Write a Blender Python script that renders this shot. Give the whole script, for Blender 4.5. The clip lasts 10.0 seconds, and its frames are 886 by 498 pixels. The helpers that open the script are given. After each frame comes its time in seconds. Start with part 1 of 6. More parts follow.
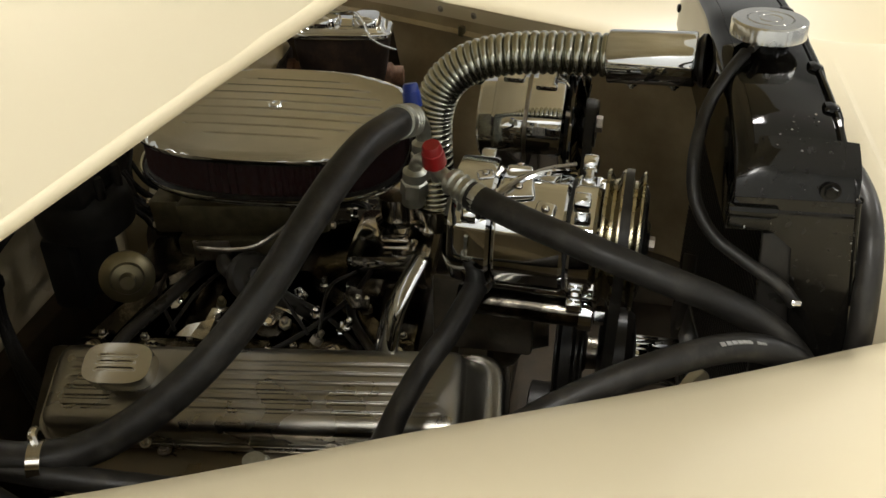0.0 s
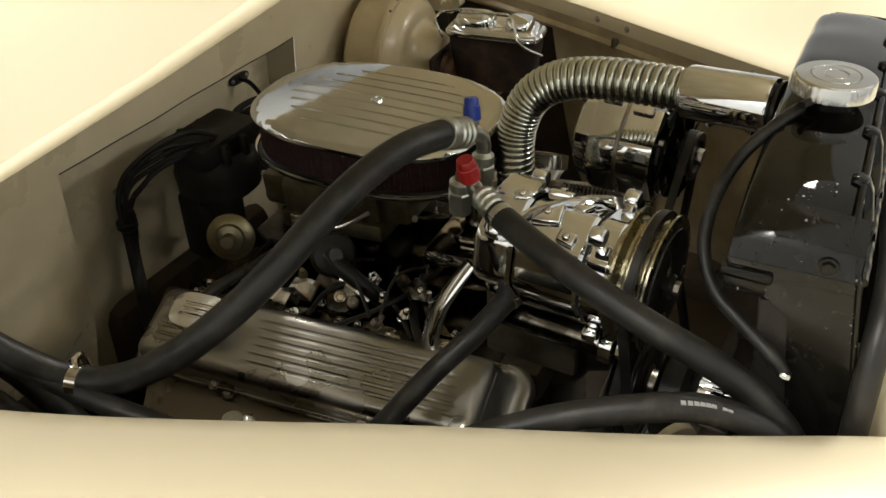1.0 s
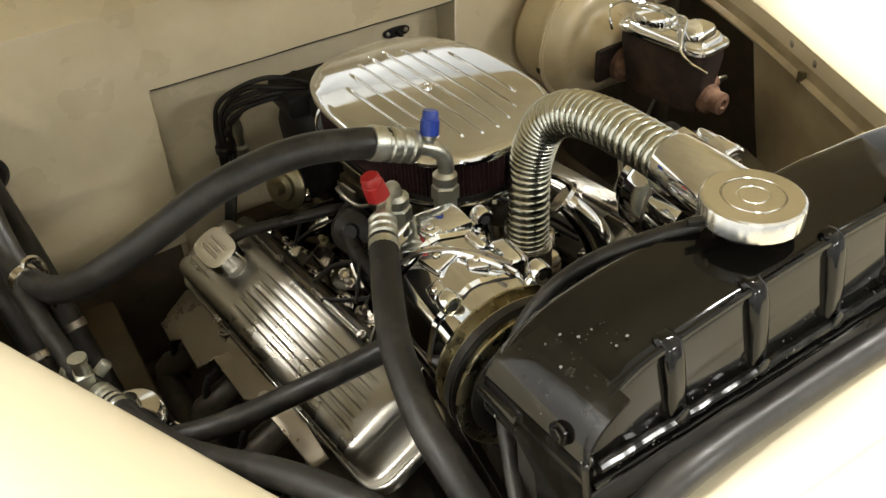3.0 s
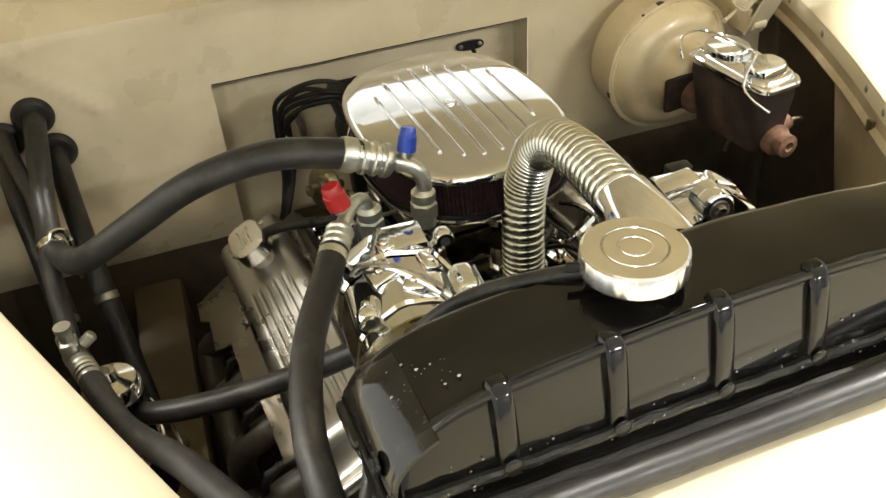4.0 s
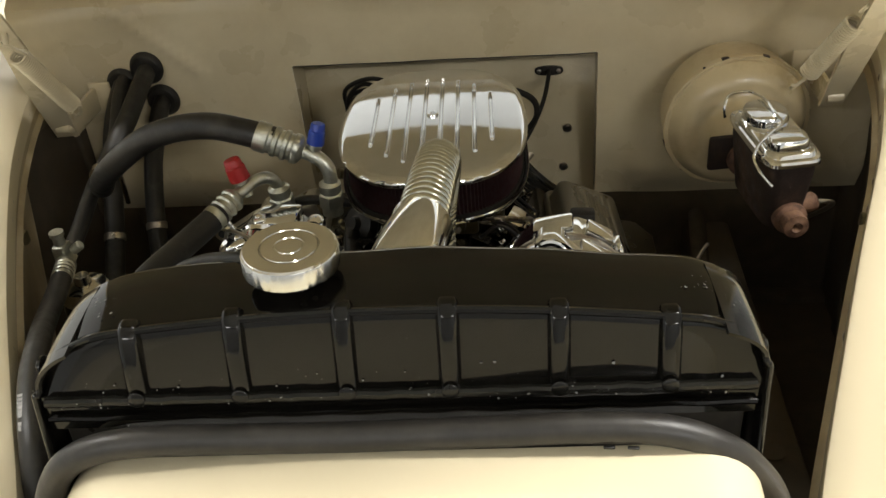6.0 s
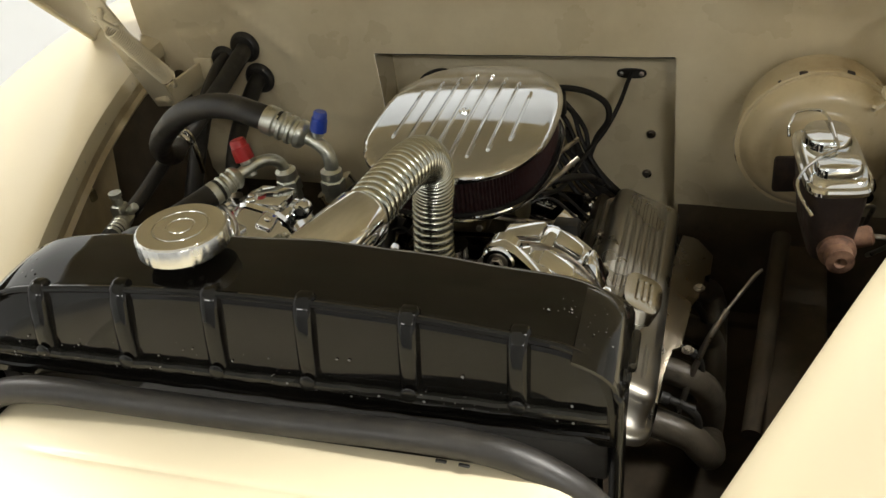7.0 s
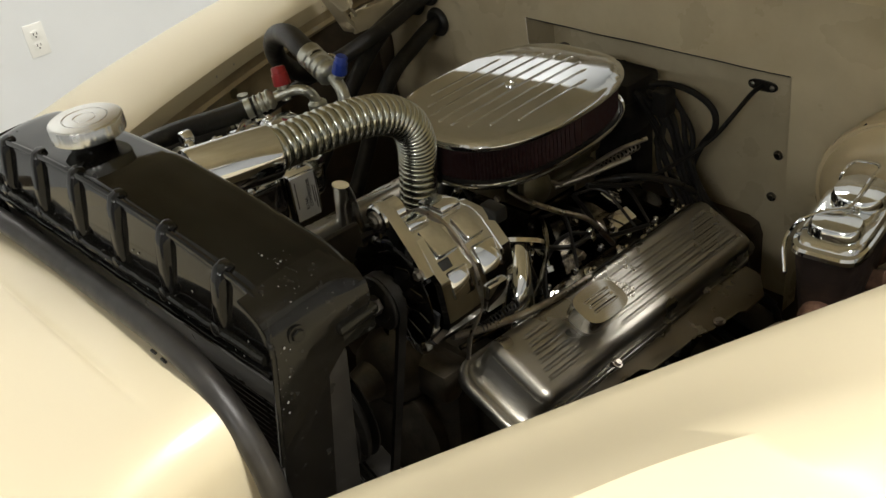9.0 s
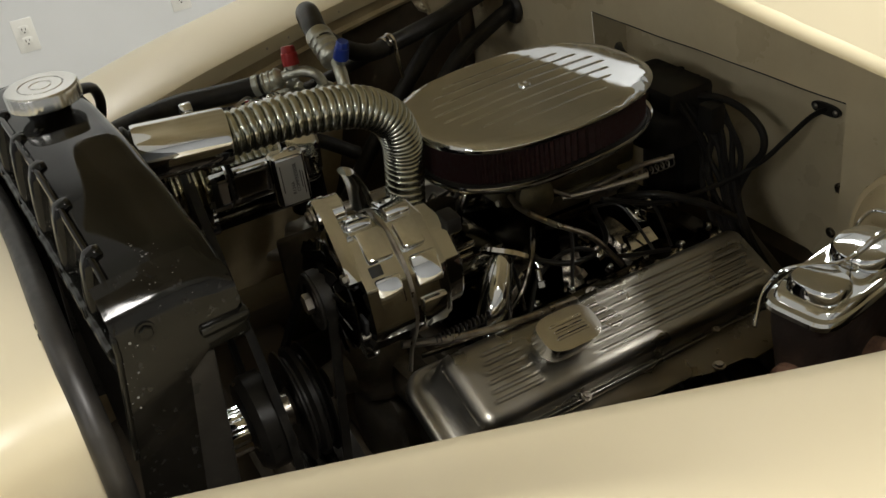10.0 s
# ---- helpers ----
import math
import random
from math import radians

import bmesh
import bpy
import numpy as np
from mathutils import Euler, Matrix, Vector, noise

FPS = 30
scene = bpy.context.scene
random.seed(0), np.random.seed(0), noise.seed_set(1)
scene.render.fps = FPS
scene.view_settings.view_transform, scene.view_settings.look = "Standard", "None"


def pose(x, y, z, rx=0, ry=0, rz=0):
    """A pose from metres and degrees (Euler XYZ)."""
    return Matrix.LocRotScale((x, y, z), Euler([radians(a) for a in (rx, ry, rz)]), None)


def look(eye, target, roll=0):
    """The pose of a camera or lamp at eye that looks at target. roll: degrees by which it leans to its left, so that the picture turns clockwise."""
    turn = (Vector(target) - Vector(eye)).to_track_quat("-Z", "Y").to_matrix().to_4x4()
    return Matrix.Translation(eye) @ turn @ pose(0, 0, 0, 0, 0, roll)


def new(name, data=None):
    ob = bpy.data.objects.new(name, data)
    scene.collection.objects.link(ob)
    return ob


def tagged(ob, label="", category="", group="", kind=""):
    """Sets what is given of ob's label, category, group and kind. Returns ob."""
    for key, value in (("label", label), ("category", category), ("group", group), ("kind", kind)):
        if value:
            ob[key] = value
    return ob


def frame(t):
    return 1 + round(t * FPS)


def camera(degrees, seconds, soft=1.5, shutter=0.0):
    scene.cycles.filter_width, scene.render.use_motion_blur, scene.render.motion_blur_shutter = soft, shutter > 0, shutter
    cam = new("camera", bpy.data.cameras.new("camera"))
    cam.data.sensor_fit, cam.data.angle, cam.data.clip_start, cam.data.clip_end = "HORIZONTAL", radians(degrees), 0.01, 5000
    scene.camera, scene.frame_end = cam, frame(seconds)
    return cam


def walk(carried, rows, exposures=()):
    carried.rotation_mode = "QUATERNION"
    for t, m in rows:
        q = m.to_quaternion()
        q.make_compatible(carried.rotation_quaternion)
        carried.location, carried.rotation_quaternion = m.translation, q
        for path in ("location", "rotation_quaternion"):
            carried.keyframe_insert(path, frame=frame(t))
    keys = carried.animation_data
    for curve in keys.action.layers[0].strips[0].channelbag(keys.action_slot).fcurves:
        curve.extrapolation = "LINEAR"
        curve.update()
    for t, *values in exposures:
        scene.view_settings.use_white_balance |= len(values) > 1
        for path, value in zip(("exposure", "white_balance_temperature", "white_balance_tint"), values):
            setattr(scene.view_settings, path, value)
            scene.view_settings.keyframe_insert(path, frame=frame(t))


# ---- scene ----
cam = camera(51.3, 10.0)
PATH = [
    (0, (-1.0335, 0.2075, 1.3991), (0.5912, 0.5413, 0.2809), -0.58),
    (0.5, (-1.0050, 0.0772, 1.4148), (0.5493, 0.6858, 0.3131), -0.06),
    (1, (-0.9694, -0.0301, 1.4444), (0.4456, 0.8069, 0.3057), -2.16),
    (1.5, (-0.8693, -0.1181, 1.4467), (0.4501, 0.8448, 0.2926), -2.40),
    (2, (-0.7703, -0.1971, 1.4610), (0.3901, 0.9063, 0.2638), -2.93),
    (2.5, (-0.6450, -0.2683, 1.4636), (0.3181, 1.0010, 0.2538), -3.06),
    (2.7, (-0.5972, -0.2948, 1.4591), (0.2885, 1.0303, 0.2504), -3.65),
    (3.8, (-0.3408, -0.3755, 1.4411), (0.1348, 1.1479, 0.2364), -4.40),
    (4, (-0.3142, -0.4057, 1.4455), (0.1105, 1.1552, 0.2691), -5.41),
    (4.5, (-0.2031, -0.4899, 1.4509), (-0.0100, 1.1214, 0.2819), -4.62),
    (5, (-0.0907, -0.5470, 1.4513), (-0.0966, 1.0934, 0.3070), -5.14),
    (5.5, (0.0226, -0.5462, 1.4315), (-0.1003, 1.0793, 0.2730), -3.95),
    (6, (0.1534, -0.5395, 1.4529), (-0.0668, 1.1092, 0.3423), -5.28),
    (6.2, (0.1845, -0.5268, 1.4552), (-0.1068, 1.1056, 0.3369), -6.09),
    (7.3, (0.4906, -0.4550, 1.4314), (-0.2675, 1.0382, 0.3383), -8.22),
    (7.5, (0.5229, -0.4293, 1.4277), (-0.2814, 1.0263, 0.3172), -8.53),
    (8, (0.6477, -0.3576, 1.4208), (-0.3488, 0.9589, 0.2936), -7.61),
    (8.5, (0.7719, -0.3238, 1.4301), (-0.3941, 0.8704, 0.3274), -8.19),
    (9, (0.8929, -0.2381, 1.4272), (-0.4208, 0.8087, 0.3412), -7.77),
    (9.5, (0.9620, -0.1388, 1.4127), (-0.4551, 0.7831, 0.3439), -7.94),
    (10, (0.9906, 0.0049, 1.4027), (-0.5183, 0.7327, 0.3104), -7.93),
]
EXPOSURES = [(0.0, -0.22), (0.5, -0.12), (1.0, 0.12), (1.5, 0.29), (2.5, 0.60), (4.0, 1.3), (4.5, 1.25), (5.0, 0.88), (5.5, 0.5), (6.2, 0.1), (7.5, 0.25), (8.5, -0.1), (9.0, -0.35), (10.0, -0.74)]
walk(cam, [(t, look(eye, target, roll)) for t, eye, target, roll in PATH], EXPOSURES)

# ---- light: an indoor showroom with assumed ceiling lamps, all out of view ----
world = bpy.data.worlds.new("world")
world.use_nodes = True
scene.world = world
world.node_tree.nodes["Background"].inputs["Color"].default_value = (0.9, 0.93, 1.0, 1)
world.node_tree.nodes["Background"].inputs["Strength"].default_value = 0.02

# x, y, watts; the front pair is added to brighten the firewall and bay
LAMPS = [(-1.5, -3.4, 18.0), (2.3, -3.3, 62.0), (-1.85, 0.5, 31.0), (1.6, 0.14, 98.0), (-1.5, 3.2, 24.0), (1.35, 3.2, 34.0)]
LAMP_Z = 3.0
for lx, ly, watts in LAMPS:
    lamp = new("ceiling_lamp_light", bpy.data.lights.new("ceiling_lamp_light", "AREA"))
    lamp.data.shape, lamp.data.size, lamp.data.size_y = "RECTANGLE", 1.2, 0.3
    lamp.data.energy, lamp.data.color = watts, ((1.0, 0.985, 0.955) if ly < -2 else (1.0, 0.97, 0.915))
    lamp.matrix_world = pose(lx, ly, LAMP_Z - 0.02)


# ---- materials ----
def material(name, base, rough=0.5, metal=0.0, coat=0.0, vary=0.12, scale=30.0, bump=0.0, bump_scale=200.0,
             stain=None, stain_amount=0.0, stain_scale=6.0, spread=0.08, stain_at=0.55, emission=None, rough_vary=0.1, per_object=0.0, spec=0.5):
    m = bpy.data.materials.new(name)
    m.use_nodes = True
    nt = m.node_tree
    bsdf = nt.nodes["Principled BSDF"]
    coord = nt.nodes.new("ShaderNodeTexCoord")
    grain = nt.nodes.new("ShaderNodeTexNoise")
    grain.inputs["Scale"].default_value = scale
    grain.inputs["Detail"].default_value = 6
    nt.links.new(coord.outputs["Object"], grain.inputs["Vector"])
    ramp = nt.nodes.new("ShaderNodeMapRange")
    ramp.inputs["From Min"].default_value, ramp.inputs["From Max"].default_value = 0.3, 0.7
    ramp.inputs["To Min"].default_value, ramp.inputs["To Max"].default_value = 1 - vary, 1 + vary
    nt.links.new(grain.outputs["Fac"], ramp.inputs["Value"])
    tint = nt.nodes.new("ShaderNodeVectorMath")
    tint.operation = "SCALE"
    tint.inputs[0].default_value = base
    nt.links.new(ramp.outputs["Result"], tint.inputs["Scale"])
    colour = tint.outputs["Vector"]
    if stain is not None:
        blot = nt.nodes.new("ShaderNodeTexNoise")
        blot.inputs["Scale"].default_value = stain_scale
        blot.inputs["Detail"].default_value = 8
        blot.inputs["Roughness"].default_value = 0.65
        nt.links.new(coord.outputs["Object"], blot.inputs["Vector"])
        cut = nt.nodes.new("ShaderNodeMapRange")
        cut.inputs["From Min"].default_value, cut.inputs["From Max"].default_value = stain_at - spread, stain_at + spread
        cut.inputs["To Min"].default_value, cut.inputs["To Max"].default_value = 0.0, stain_amount
        nt.links.new(blot.outputs["Fac"], cut.inputs["Value"])
        mix = nt.nodes.new("ShaderNodeMix")
        mix.data_type = "RGBA"
        nt.links.new(cut.outputs["Result"], mix.inputs["Factor"])
        nt.links.new(colour, mix.inputs["A"])
        mix.inputs["B"].default_value = (*stain, 1)
        colour = mix.outputs["Result"]
    if per_object:
        info = nt.nodes.new("ShaderNodeObjectInfo")
        swing = nt.nodes.new("ShaderNodeMapRange")
        swing.inputs["To Min"].default_value, swing.inputs["To Max"].default_value = 1 - per_object, 1 + per_object
        nt.links.new(info.outputs["Random"], swing.inputs["Value"])
        more = nt.nodes.new("ShaderNodeVectorMath")
        more.operation = "SCALE"
        nt.links.new(colour, more.inputs[0])
        nt.links.new(swing.outputs["Result"], more.inputs["Scale"])
        colour = more.outputs["Vector"]
    nt.links.new(colour, bsdf.inputs["Base Color"])
    rr = nt.nodes.new("ShaderNodeMapRange")
    rr.inputs["From Min"].default_value, rr.inputs["From Max"].default_value = 0.3, 0.7
    rr.inputs["To Min"].default_value, rr.inputs["To Max"].default_value = max(0.01, rough * (1 - rough_vary * 2)), min(1, rough * (1 + rough_vary * 2))
    nt.links.new(grain.outputs["Fac"], rr.inputs["Value"])
    nt.links.new(rr.outputs["Result"], bsdf.inputs["Roughness"])
    bsdf.inputs["Metallic"].default_value = metal
    bsdf.inputs["Specular IOR Level"].default_value = spec
    bsdf.inputs["Coat Weight"].default_value = coat
    bsdf.inputs["Coat Roughness"].default_value = 0.13
    if bump:
        fine = nt.nodes.new("ShaderNodeTexNoise")
        fine.inputs["Scale"].default_value = bump_scale
        fine.inputs["Detail"].default_value = 4
        nt.links.new(coord.outputs["Object"], fine.inputs["Vector"])
        relief = nt.nodes.new("ShaderNodeBump")
        relief.inputs["Strength"].default_value = bump
        relief.inputs["Distance"].default_value = 0.002
        nt.links.new(fine.outputs["Fac"], relief.inputs["Height"])
        nt.links.new(relief.outputs["Normal"], bsdf.inputs["Normal"])
    if emission:
        bsdf.inputs["Emission Color"].default_value = (*emission[:3], 1)
        bsdf.inputs["Emission Strength"].default_value = emission[3]
    return m


CREAM = material("cream_paint", (0.65, 0.575, 0.400), 0.36, coat=0.2, vary=0.012, scale=3, rough_vary=0.02, bump=0.015, bump_scale=900)
CREAM_DULL = material("cream_paint_engine_side", (0.65, 0.57, 0.39), 0.30, coat=0.4, vary=0.04, scale=9, bump=0.02, bump_scale=300,
                      stain=(0.36, 0.27, 0.14), stain_amount=0.42, stain_scale=5.5, spread=0.20, stain_at=0.58)
APRON = material("dusty_apron_paint", (0.47, 0.39, 0.24), 0.42, coat=0.1, vary=0.08, scale=14, bump=0.03, bump_scale=200,
                 stain=(0.20, 0.14, 0.07), stain_amount=0.6, stain_scale=6, spread=0.15, stain_at=0.52)
CREAM_CHIPPED = material("cream_paint_stained", (0.60, 0.50, 0.31), 0.33, coat=0.3, vary=0.07, scale=18, bump=0.02, bump_scale=120,
                         stain=(0.27, 0.17, 0.07), stain_amount=0.62, stain_scale=9, spread=0.13, stain_at=0.60)
BLACK_GLOSS = material("black_gloss_paint", (0.0050, 0.0045, 0.0036), 0.06, spec=0.30, vary=0.2, scale=40, rough_vary=0.3, bump=0.012, bump_scale=14,
                       stain=(0.16, 0.16, 0.15), stain_amount=0.7, stain_scale=150, spread=0.02, stain_at=0.735)
BLACK_SATIN = material("black_satin_paint", (0.022, 0.020, 0.017), 0.32, spec=0.25, vary=0.2, scale=40, bump=0.04, bump_scale=150,
                       stain=(0.06, 0.055, 0.045), stain_amount=0.3, stain_scale=40, spread=0.08, stain_at=0.65)
RUBBER = material("black_rubber", (0.015, 0.0138, 0.0118), 0.46, spec=0.35, vary=0.25, scale=60, bump=0.06, bump_scale=400,
                  stain=(0.064, 0.058, 0.048), stain_amount=0.5, stain_scale=30, spread=0.10, stain_at=0.60)
RUBBER_SOFT = material("seal_rubber", (0.0165, 0.015, 0.013), 0.42, vary=0.2, scale=60, bump=0.05, bump_scale=300,
                       stain=(0.055, 0.05, 0.042), stain_amount=0.4, stain_scale=25, spread=0.12)
CHROME = material("chrome", (0.77, 0.785, 0.80), 0.05, metal=1.0, vary=0.02, scale=50, rough_vary=0.3)
FLEX = material("tarnished_chrome", (0.50, 0.50, 0.43), 0.20, metal=1.0, vary=0.08, scale=60)
GRIMY = material("grimy_chrome", (0.30, 0.27, 0.22), 0.2, metal=1.0, vary=0.25, scale=45, bump=0.1, bump_scale=150,
                 stain=(0.02, 0.017, 0.013), stain_amount=0.92, stain_scale=22, spread=0.10, stain_at=0.42)
CHROME_WORN = material("chrome_worn", (0.72, 0.70, 0.66), 0.11, metal=1.0, vary=0.06, scale=60, bump=0.03, bump_scale=120,
                       stain=(0.30, 0.22, 0.13), stain_amount=0.35, stain_scale=60, spread=0.08)
POLISHED = material("polished_aluminium", (0.69, 0.70, 0.71), 0.055, metal=1.0, vary=0.04, scale=25, rough_vary=0.35, bump=0.004, bump_scale=500)
BRUSHED = material("satin_aluminium", (0.37, 0.355, 0.315), 0.31, metal=1.0, vary=0.06, scale=14, rough_vary=0.2, bump=0.02, bump_scale=350)
BREATHER = material("satin_cap_metal", (0.72, 0.70, 0.65), 0.17, metal=1.0, vary=0.03, scale=30, rough_vary=0.1)
BREATHER_SIDE = material("turned_cap_metal", (0.70, 0.69, 0.66), 0.38, metal=1.0, vary=0.05, scale=30, bump=0.04, bump_scale=400)
SHIELD = material("heat_shield_steel", (0.17, 0.148, 0.112), 0.32, metal=1.0, vary=0.05, scale=25, rough_vary=0.15, stain=(0.20, 0.15, 0.09), stain_amount=0.3, stain_scale=50, spread=0.1, stain_at=0.62)
ZINC = material("zinc_plated_steel", (0.50, 0.505, 0.45), 0.38, metal=1.0, vary=0.12, scale=80, bump=0.05, bump_scale=300,
                stain=(0.30, 0.29, 0.20), stain_amount=0.4, stain_scale=70, spread=0.1)
PULLEY_ZINC = material("pulley_zinc", (0.38, 0.345, 0.24), 0.28, metal=1.0, vary=0.12, scale=60)
STEEL = material("bare_steel", (0.42, 0.39, 0.34), 0.32, metal=1.0, vary=0.15, scale=70, bump=0.05, bump_scale=250,
                 stain=(0.16, 0.10, 0.06), stain_amount=0.5, stain_scale=40, spread=0.12)
BRASS_STEEL = material("yellow_zinc", (0.20, 0.175, 0.105), 0.34, metal=0.9, vary=0.1, scale=50)
CAST = material("oily_cast_iron", (0.080, 0.068, 0.050), 0.42, metal=0.1, spec=0.35, vary=0.35, scale=60, bump=0.3, bump_scale=180,
                stain=(0.05, 0.04, 0.025), stain_amount=0.5, stain_scale=30, spread=0.12)
CARB = material("dichromate_casting", (0.11, 0.095, 0.055), 0.4, metal=0.7, vary=0.25, scale=60, bump=0.15, bump_scale=200,
                stain=(0.06, 0.05, 0.03), stain_amount=0.7, stain_scale=40, spread=0.12)
RUST = material("rusty_iron", (0.13, 0.065, 0.04), 0.75, metal=0.1, vary=0.35, scale=90, bump=0.4, bump_scale=200,
                stain=(0.26, 0.15, 0.09), stain_amount=0.8, stain_scale=45, spread=0.14)
RUST_DARK = material("dark_master_casting", (0.020, 0.012, 0.009), 0.6, metal=0.1, vary=0.35, scale=60, bump=0.25, bump_scale=200,
                     stain=(0.13, 0.072, 0.042), stain_amount=0.5, stain_scale=16, spread=0.12, stain_at=0.60)
FILTER_RED = material("red_filter_gauze", (0.022, 0.0045, 0.0045), 0.75, vary=0.3, scale=120, bump=0.2, bump_scale=800)
BLUE_CAP = material("blue_plastic", (0.016, 0.045, 0.30), 0.38, vary=0.08, scale=80)
RED_CAP = material("red_plastic", (0.30, 0.011, 0.011), 0.4, vary=0.08, scale=80)
YELLOW_TAG = material("yellow_plastic", (0.7, 0.6, 0.03), 0.5, vary=0.05)
BLACK_PLASTIC = material("black_plastic", (0.018, 0.017, 0.0155), 0.45, spec=0.2, vary=0.2, scale=60, bump=0.08, bump_scale=200)
WIRE = material("wire_jacket", (0.017, 0.0155, 0.0135), 0.52, spec=0.2, vary=0.2, scale=60)
LABEL_WHITE = material("label_paper", (0.72, 0.72, 0.72), 0.45, vary=0.03)
PRINT = material("print_ink", (0.08, 0.08, 0.09), 0.6, vary=0.05)
PRINT_GREY = material("stamped_grey", (0.30, 0.30, 0.29), 0.6, vary=0.1)
WALL = material("painted_wall", (0.72, 0.74, 0.75), 0.8, vary=0.02, scale=4, bump=0.03, bump_scale=150)
# for the two unseen walls: darker than WALL to cut bounce and reflections
WALL_GREY = material("grey_painted_wall", (0.42, 0.43, 0.44), 0.8, vary=0.03, scale=4, bump=0.03, bump_scale=150)
BLACK_CHIPPED = material("black_chipped_paint", (0.008, 0.0075, 0.006), 0.14, spec=0.3, vary=0.2, scale=40, bump=0.05, bump_scale=120,
                         stain=(0.42, 0.42, 0.40), stain_amount=0.85, stain_scale=130, spread=0.03, stain_at=0.69)
CAP_TOP = material("turned_billet", (0.70, 0.69, 0.65), 0.16, metal=1.0, vary=0.03, scale=30, rough_vary=0.2, bump=0.01, bump_scale=400)
CAP_SIDE = material("fluted_billet", (0.64, 0.64, 0.62), 0.22, metal=1.0, vary=0.04, scale=40, rough_vary=0.15)
HOOD_INNER = material("hood_inner_paint", (0.70, 0.62, 0.43), 0.40, coat=0.15, vary=0.06, scale=7, bump=0.03, bump_scale=250,
                      stain=(0.50, 0.41, 0.26), stain_amount=0.3, stain_scale=5, spread=0.18)
BLACK_WORN = material("black_worn_paint", (0.008, 0.0072, 0.0058), 0.11, spec=0.38, vary=0.25, scale=60, rough_vary=0.5, bump=0.05, bump_scale=45,
                      stain=(0.07, 0.068, 0.060), stain_amount=0.35, stain_scale=110, spread=0.07, stain_at=0.66)
CHIP = material("chipped_primer", (0.17, 0.17, 0.16), 0.5, vary=0.3, scale=300)
OUTLET_W = material("outlet_plastic", (0.82, 0.82, 0.78), 0.35, vary=0.02)
SLOT_DARK = material("slot_dark", (0.02, 0.02, 0.02), 0.6, vary=0.1)
CONCRETE = material("concrete_floor", (0.56, 0.545, 0.51), 0.5, vary=0.1, scale=5, bump=0.05, bump_scale=80,
                    stain=(0.40, 0.385, 0.355), stain_amount=0.5, stain_scale=1.5, spread=0.2)
CEIL = material("ceiling_paint", (0.82, 0.82, 0.80), 0.9, vary=0.02, scale=3)
DIFFUSER = material("lamp_diffuser", (0.9, 0.9, 0.88), 0.5, emission=(1.0, 0.965, 0.90, 12.0))
TYRE_DARK = material("chassis_black", (0.085, 0.069, 0.049), 0.75, spec=0.2, vary=0.3, scale=30, bump=0.2, bump_scale=120,
                     stain=(0.075, 0.055, 0.035), stain_amount=0.6, stain_scale=8, spread=0.15)
DUSTY = material("dusty_frame_paint", (0.11, 0.082, 0.042), 0.7, vary=0.25, scale=25, bump=0.1, bump_scale=150,
                 stain=(0.05, 0.035, 0.02), stain_amount=0.7, stain_scale=9, spread=0.15)


# ---- mesh helpers ----
def thing(name, label, category, m=None, group="", kind=""):
    ob = new(name)
    ob.empty_display_size = 0.05
    if m is not None:
        ob.matrix_world = m
    return tagged(ob, label, category, group, kind)


def finish(me, sharp=35):
    for p in me.polygons:
        p.use_smooth = True
    me.set_sharp_from_angle(angle=radians(sharp))


def part(name, bm, mat, parent=None, label="", sharp=35, outside=False):
    """Links a bmesh as one mesh; outside: its points are in the world, not in the thing."""
    if outside and parent is not None:
        top = parent if parent.parent is None else parent.parent
        bm.transform(top.matrix_basis.inverted())
    bmesh.ops.recalc_face_normals(bm, faces=bm.faces[:])
    me = bpy.data.meshes.new(name)
    bm.to_mesh(me)
    bm.free()
    me.materials.append(mat)
    finish(me, sharp)
    ob = new(name, me)
    if parent is not None:
        ob.parent = parent
    if label:
        tagged(ob, label)
    return ob


def again(src, m, parent):
    """One more object on the mesh of src, at m in its thing."""
    ob = new(src.name.split(".")[0], src.data)
    ob.parent = parent
    ob.matrix_basis = m
    return ob


def join(*bms):
    out = bms[0]
    for b in bms[1:]:
        me = bpy.data.meshes.new("tmp")
        b.to_mesh(me)
        b.free()
        out.from_mesh(me)
        bpy.data.meshes.remove(me)
    return out


def moved(bm, m):
    bm.transform(m)
    return bm


def block(sx, sy, sz, bevel=0.0, seg=2, m=None):
    bm = bmesh.new()
    bmesh.ops.create_cube(bm, size=1.0, matrix=Matrix.Diagonal((sx, sy, sz, 1)))
    if bevel:
        bmesh.ops.bevel(bm, geom=bm.edges[:], offset=min(bevel, 0.49 * min(sx, sy, sz)), segments=seg, profile=0.5, affect="EDGES")
    return moved(bm, m) if m is not None else bm


def lathe(profile, seg=48, m=None, squash=None):
    """Turns (radius, height) pairs round z; ends at radius 0 are closed, others capped."""
    bm = bmesh.new()
    rings = []
    for r, h in profile:
        ring = []
        for i in range(seg):
            a = 2 * math.pi * i / seg
            k = squash(a, h) if squash else 1.0
            ring.append(bm.verts.new((r * k * math.cos(a), r * k * math.sin(a), h)))
        rings.append(ring)
    for a, b in zip(rings, rings[1:]):
        for i in range(seg):
            j = (i + 1) % seg
            bm.faces.new((a[i], a[j], b[j], b[i]))
    bm.faces.new(rings[0][::-1])
    bm.faces.new(rings[-1])
    bmesh.ops.remove_doubles(bm, verts=bm.verts[:], dist=1e-6)
    return moved(bm, m) if m is not None else bm


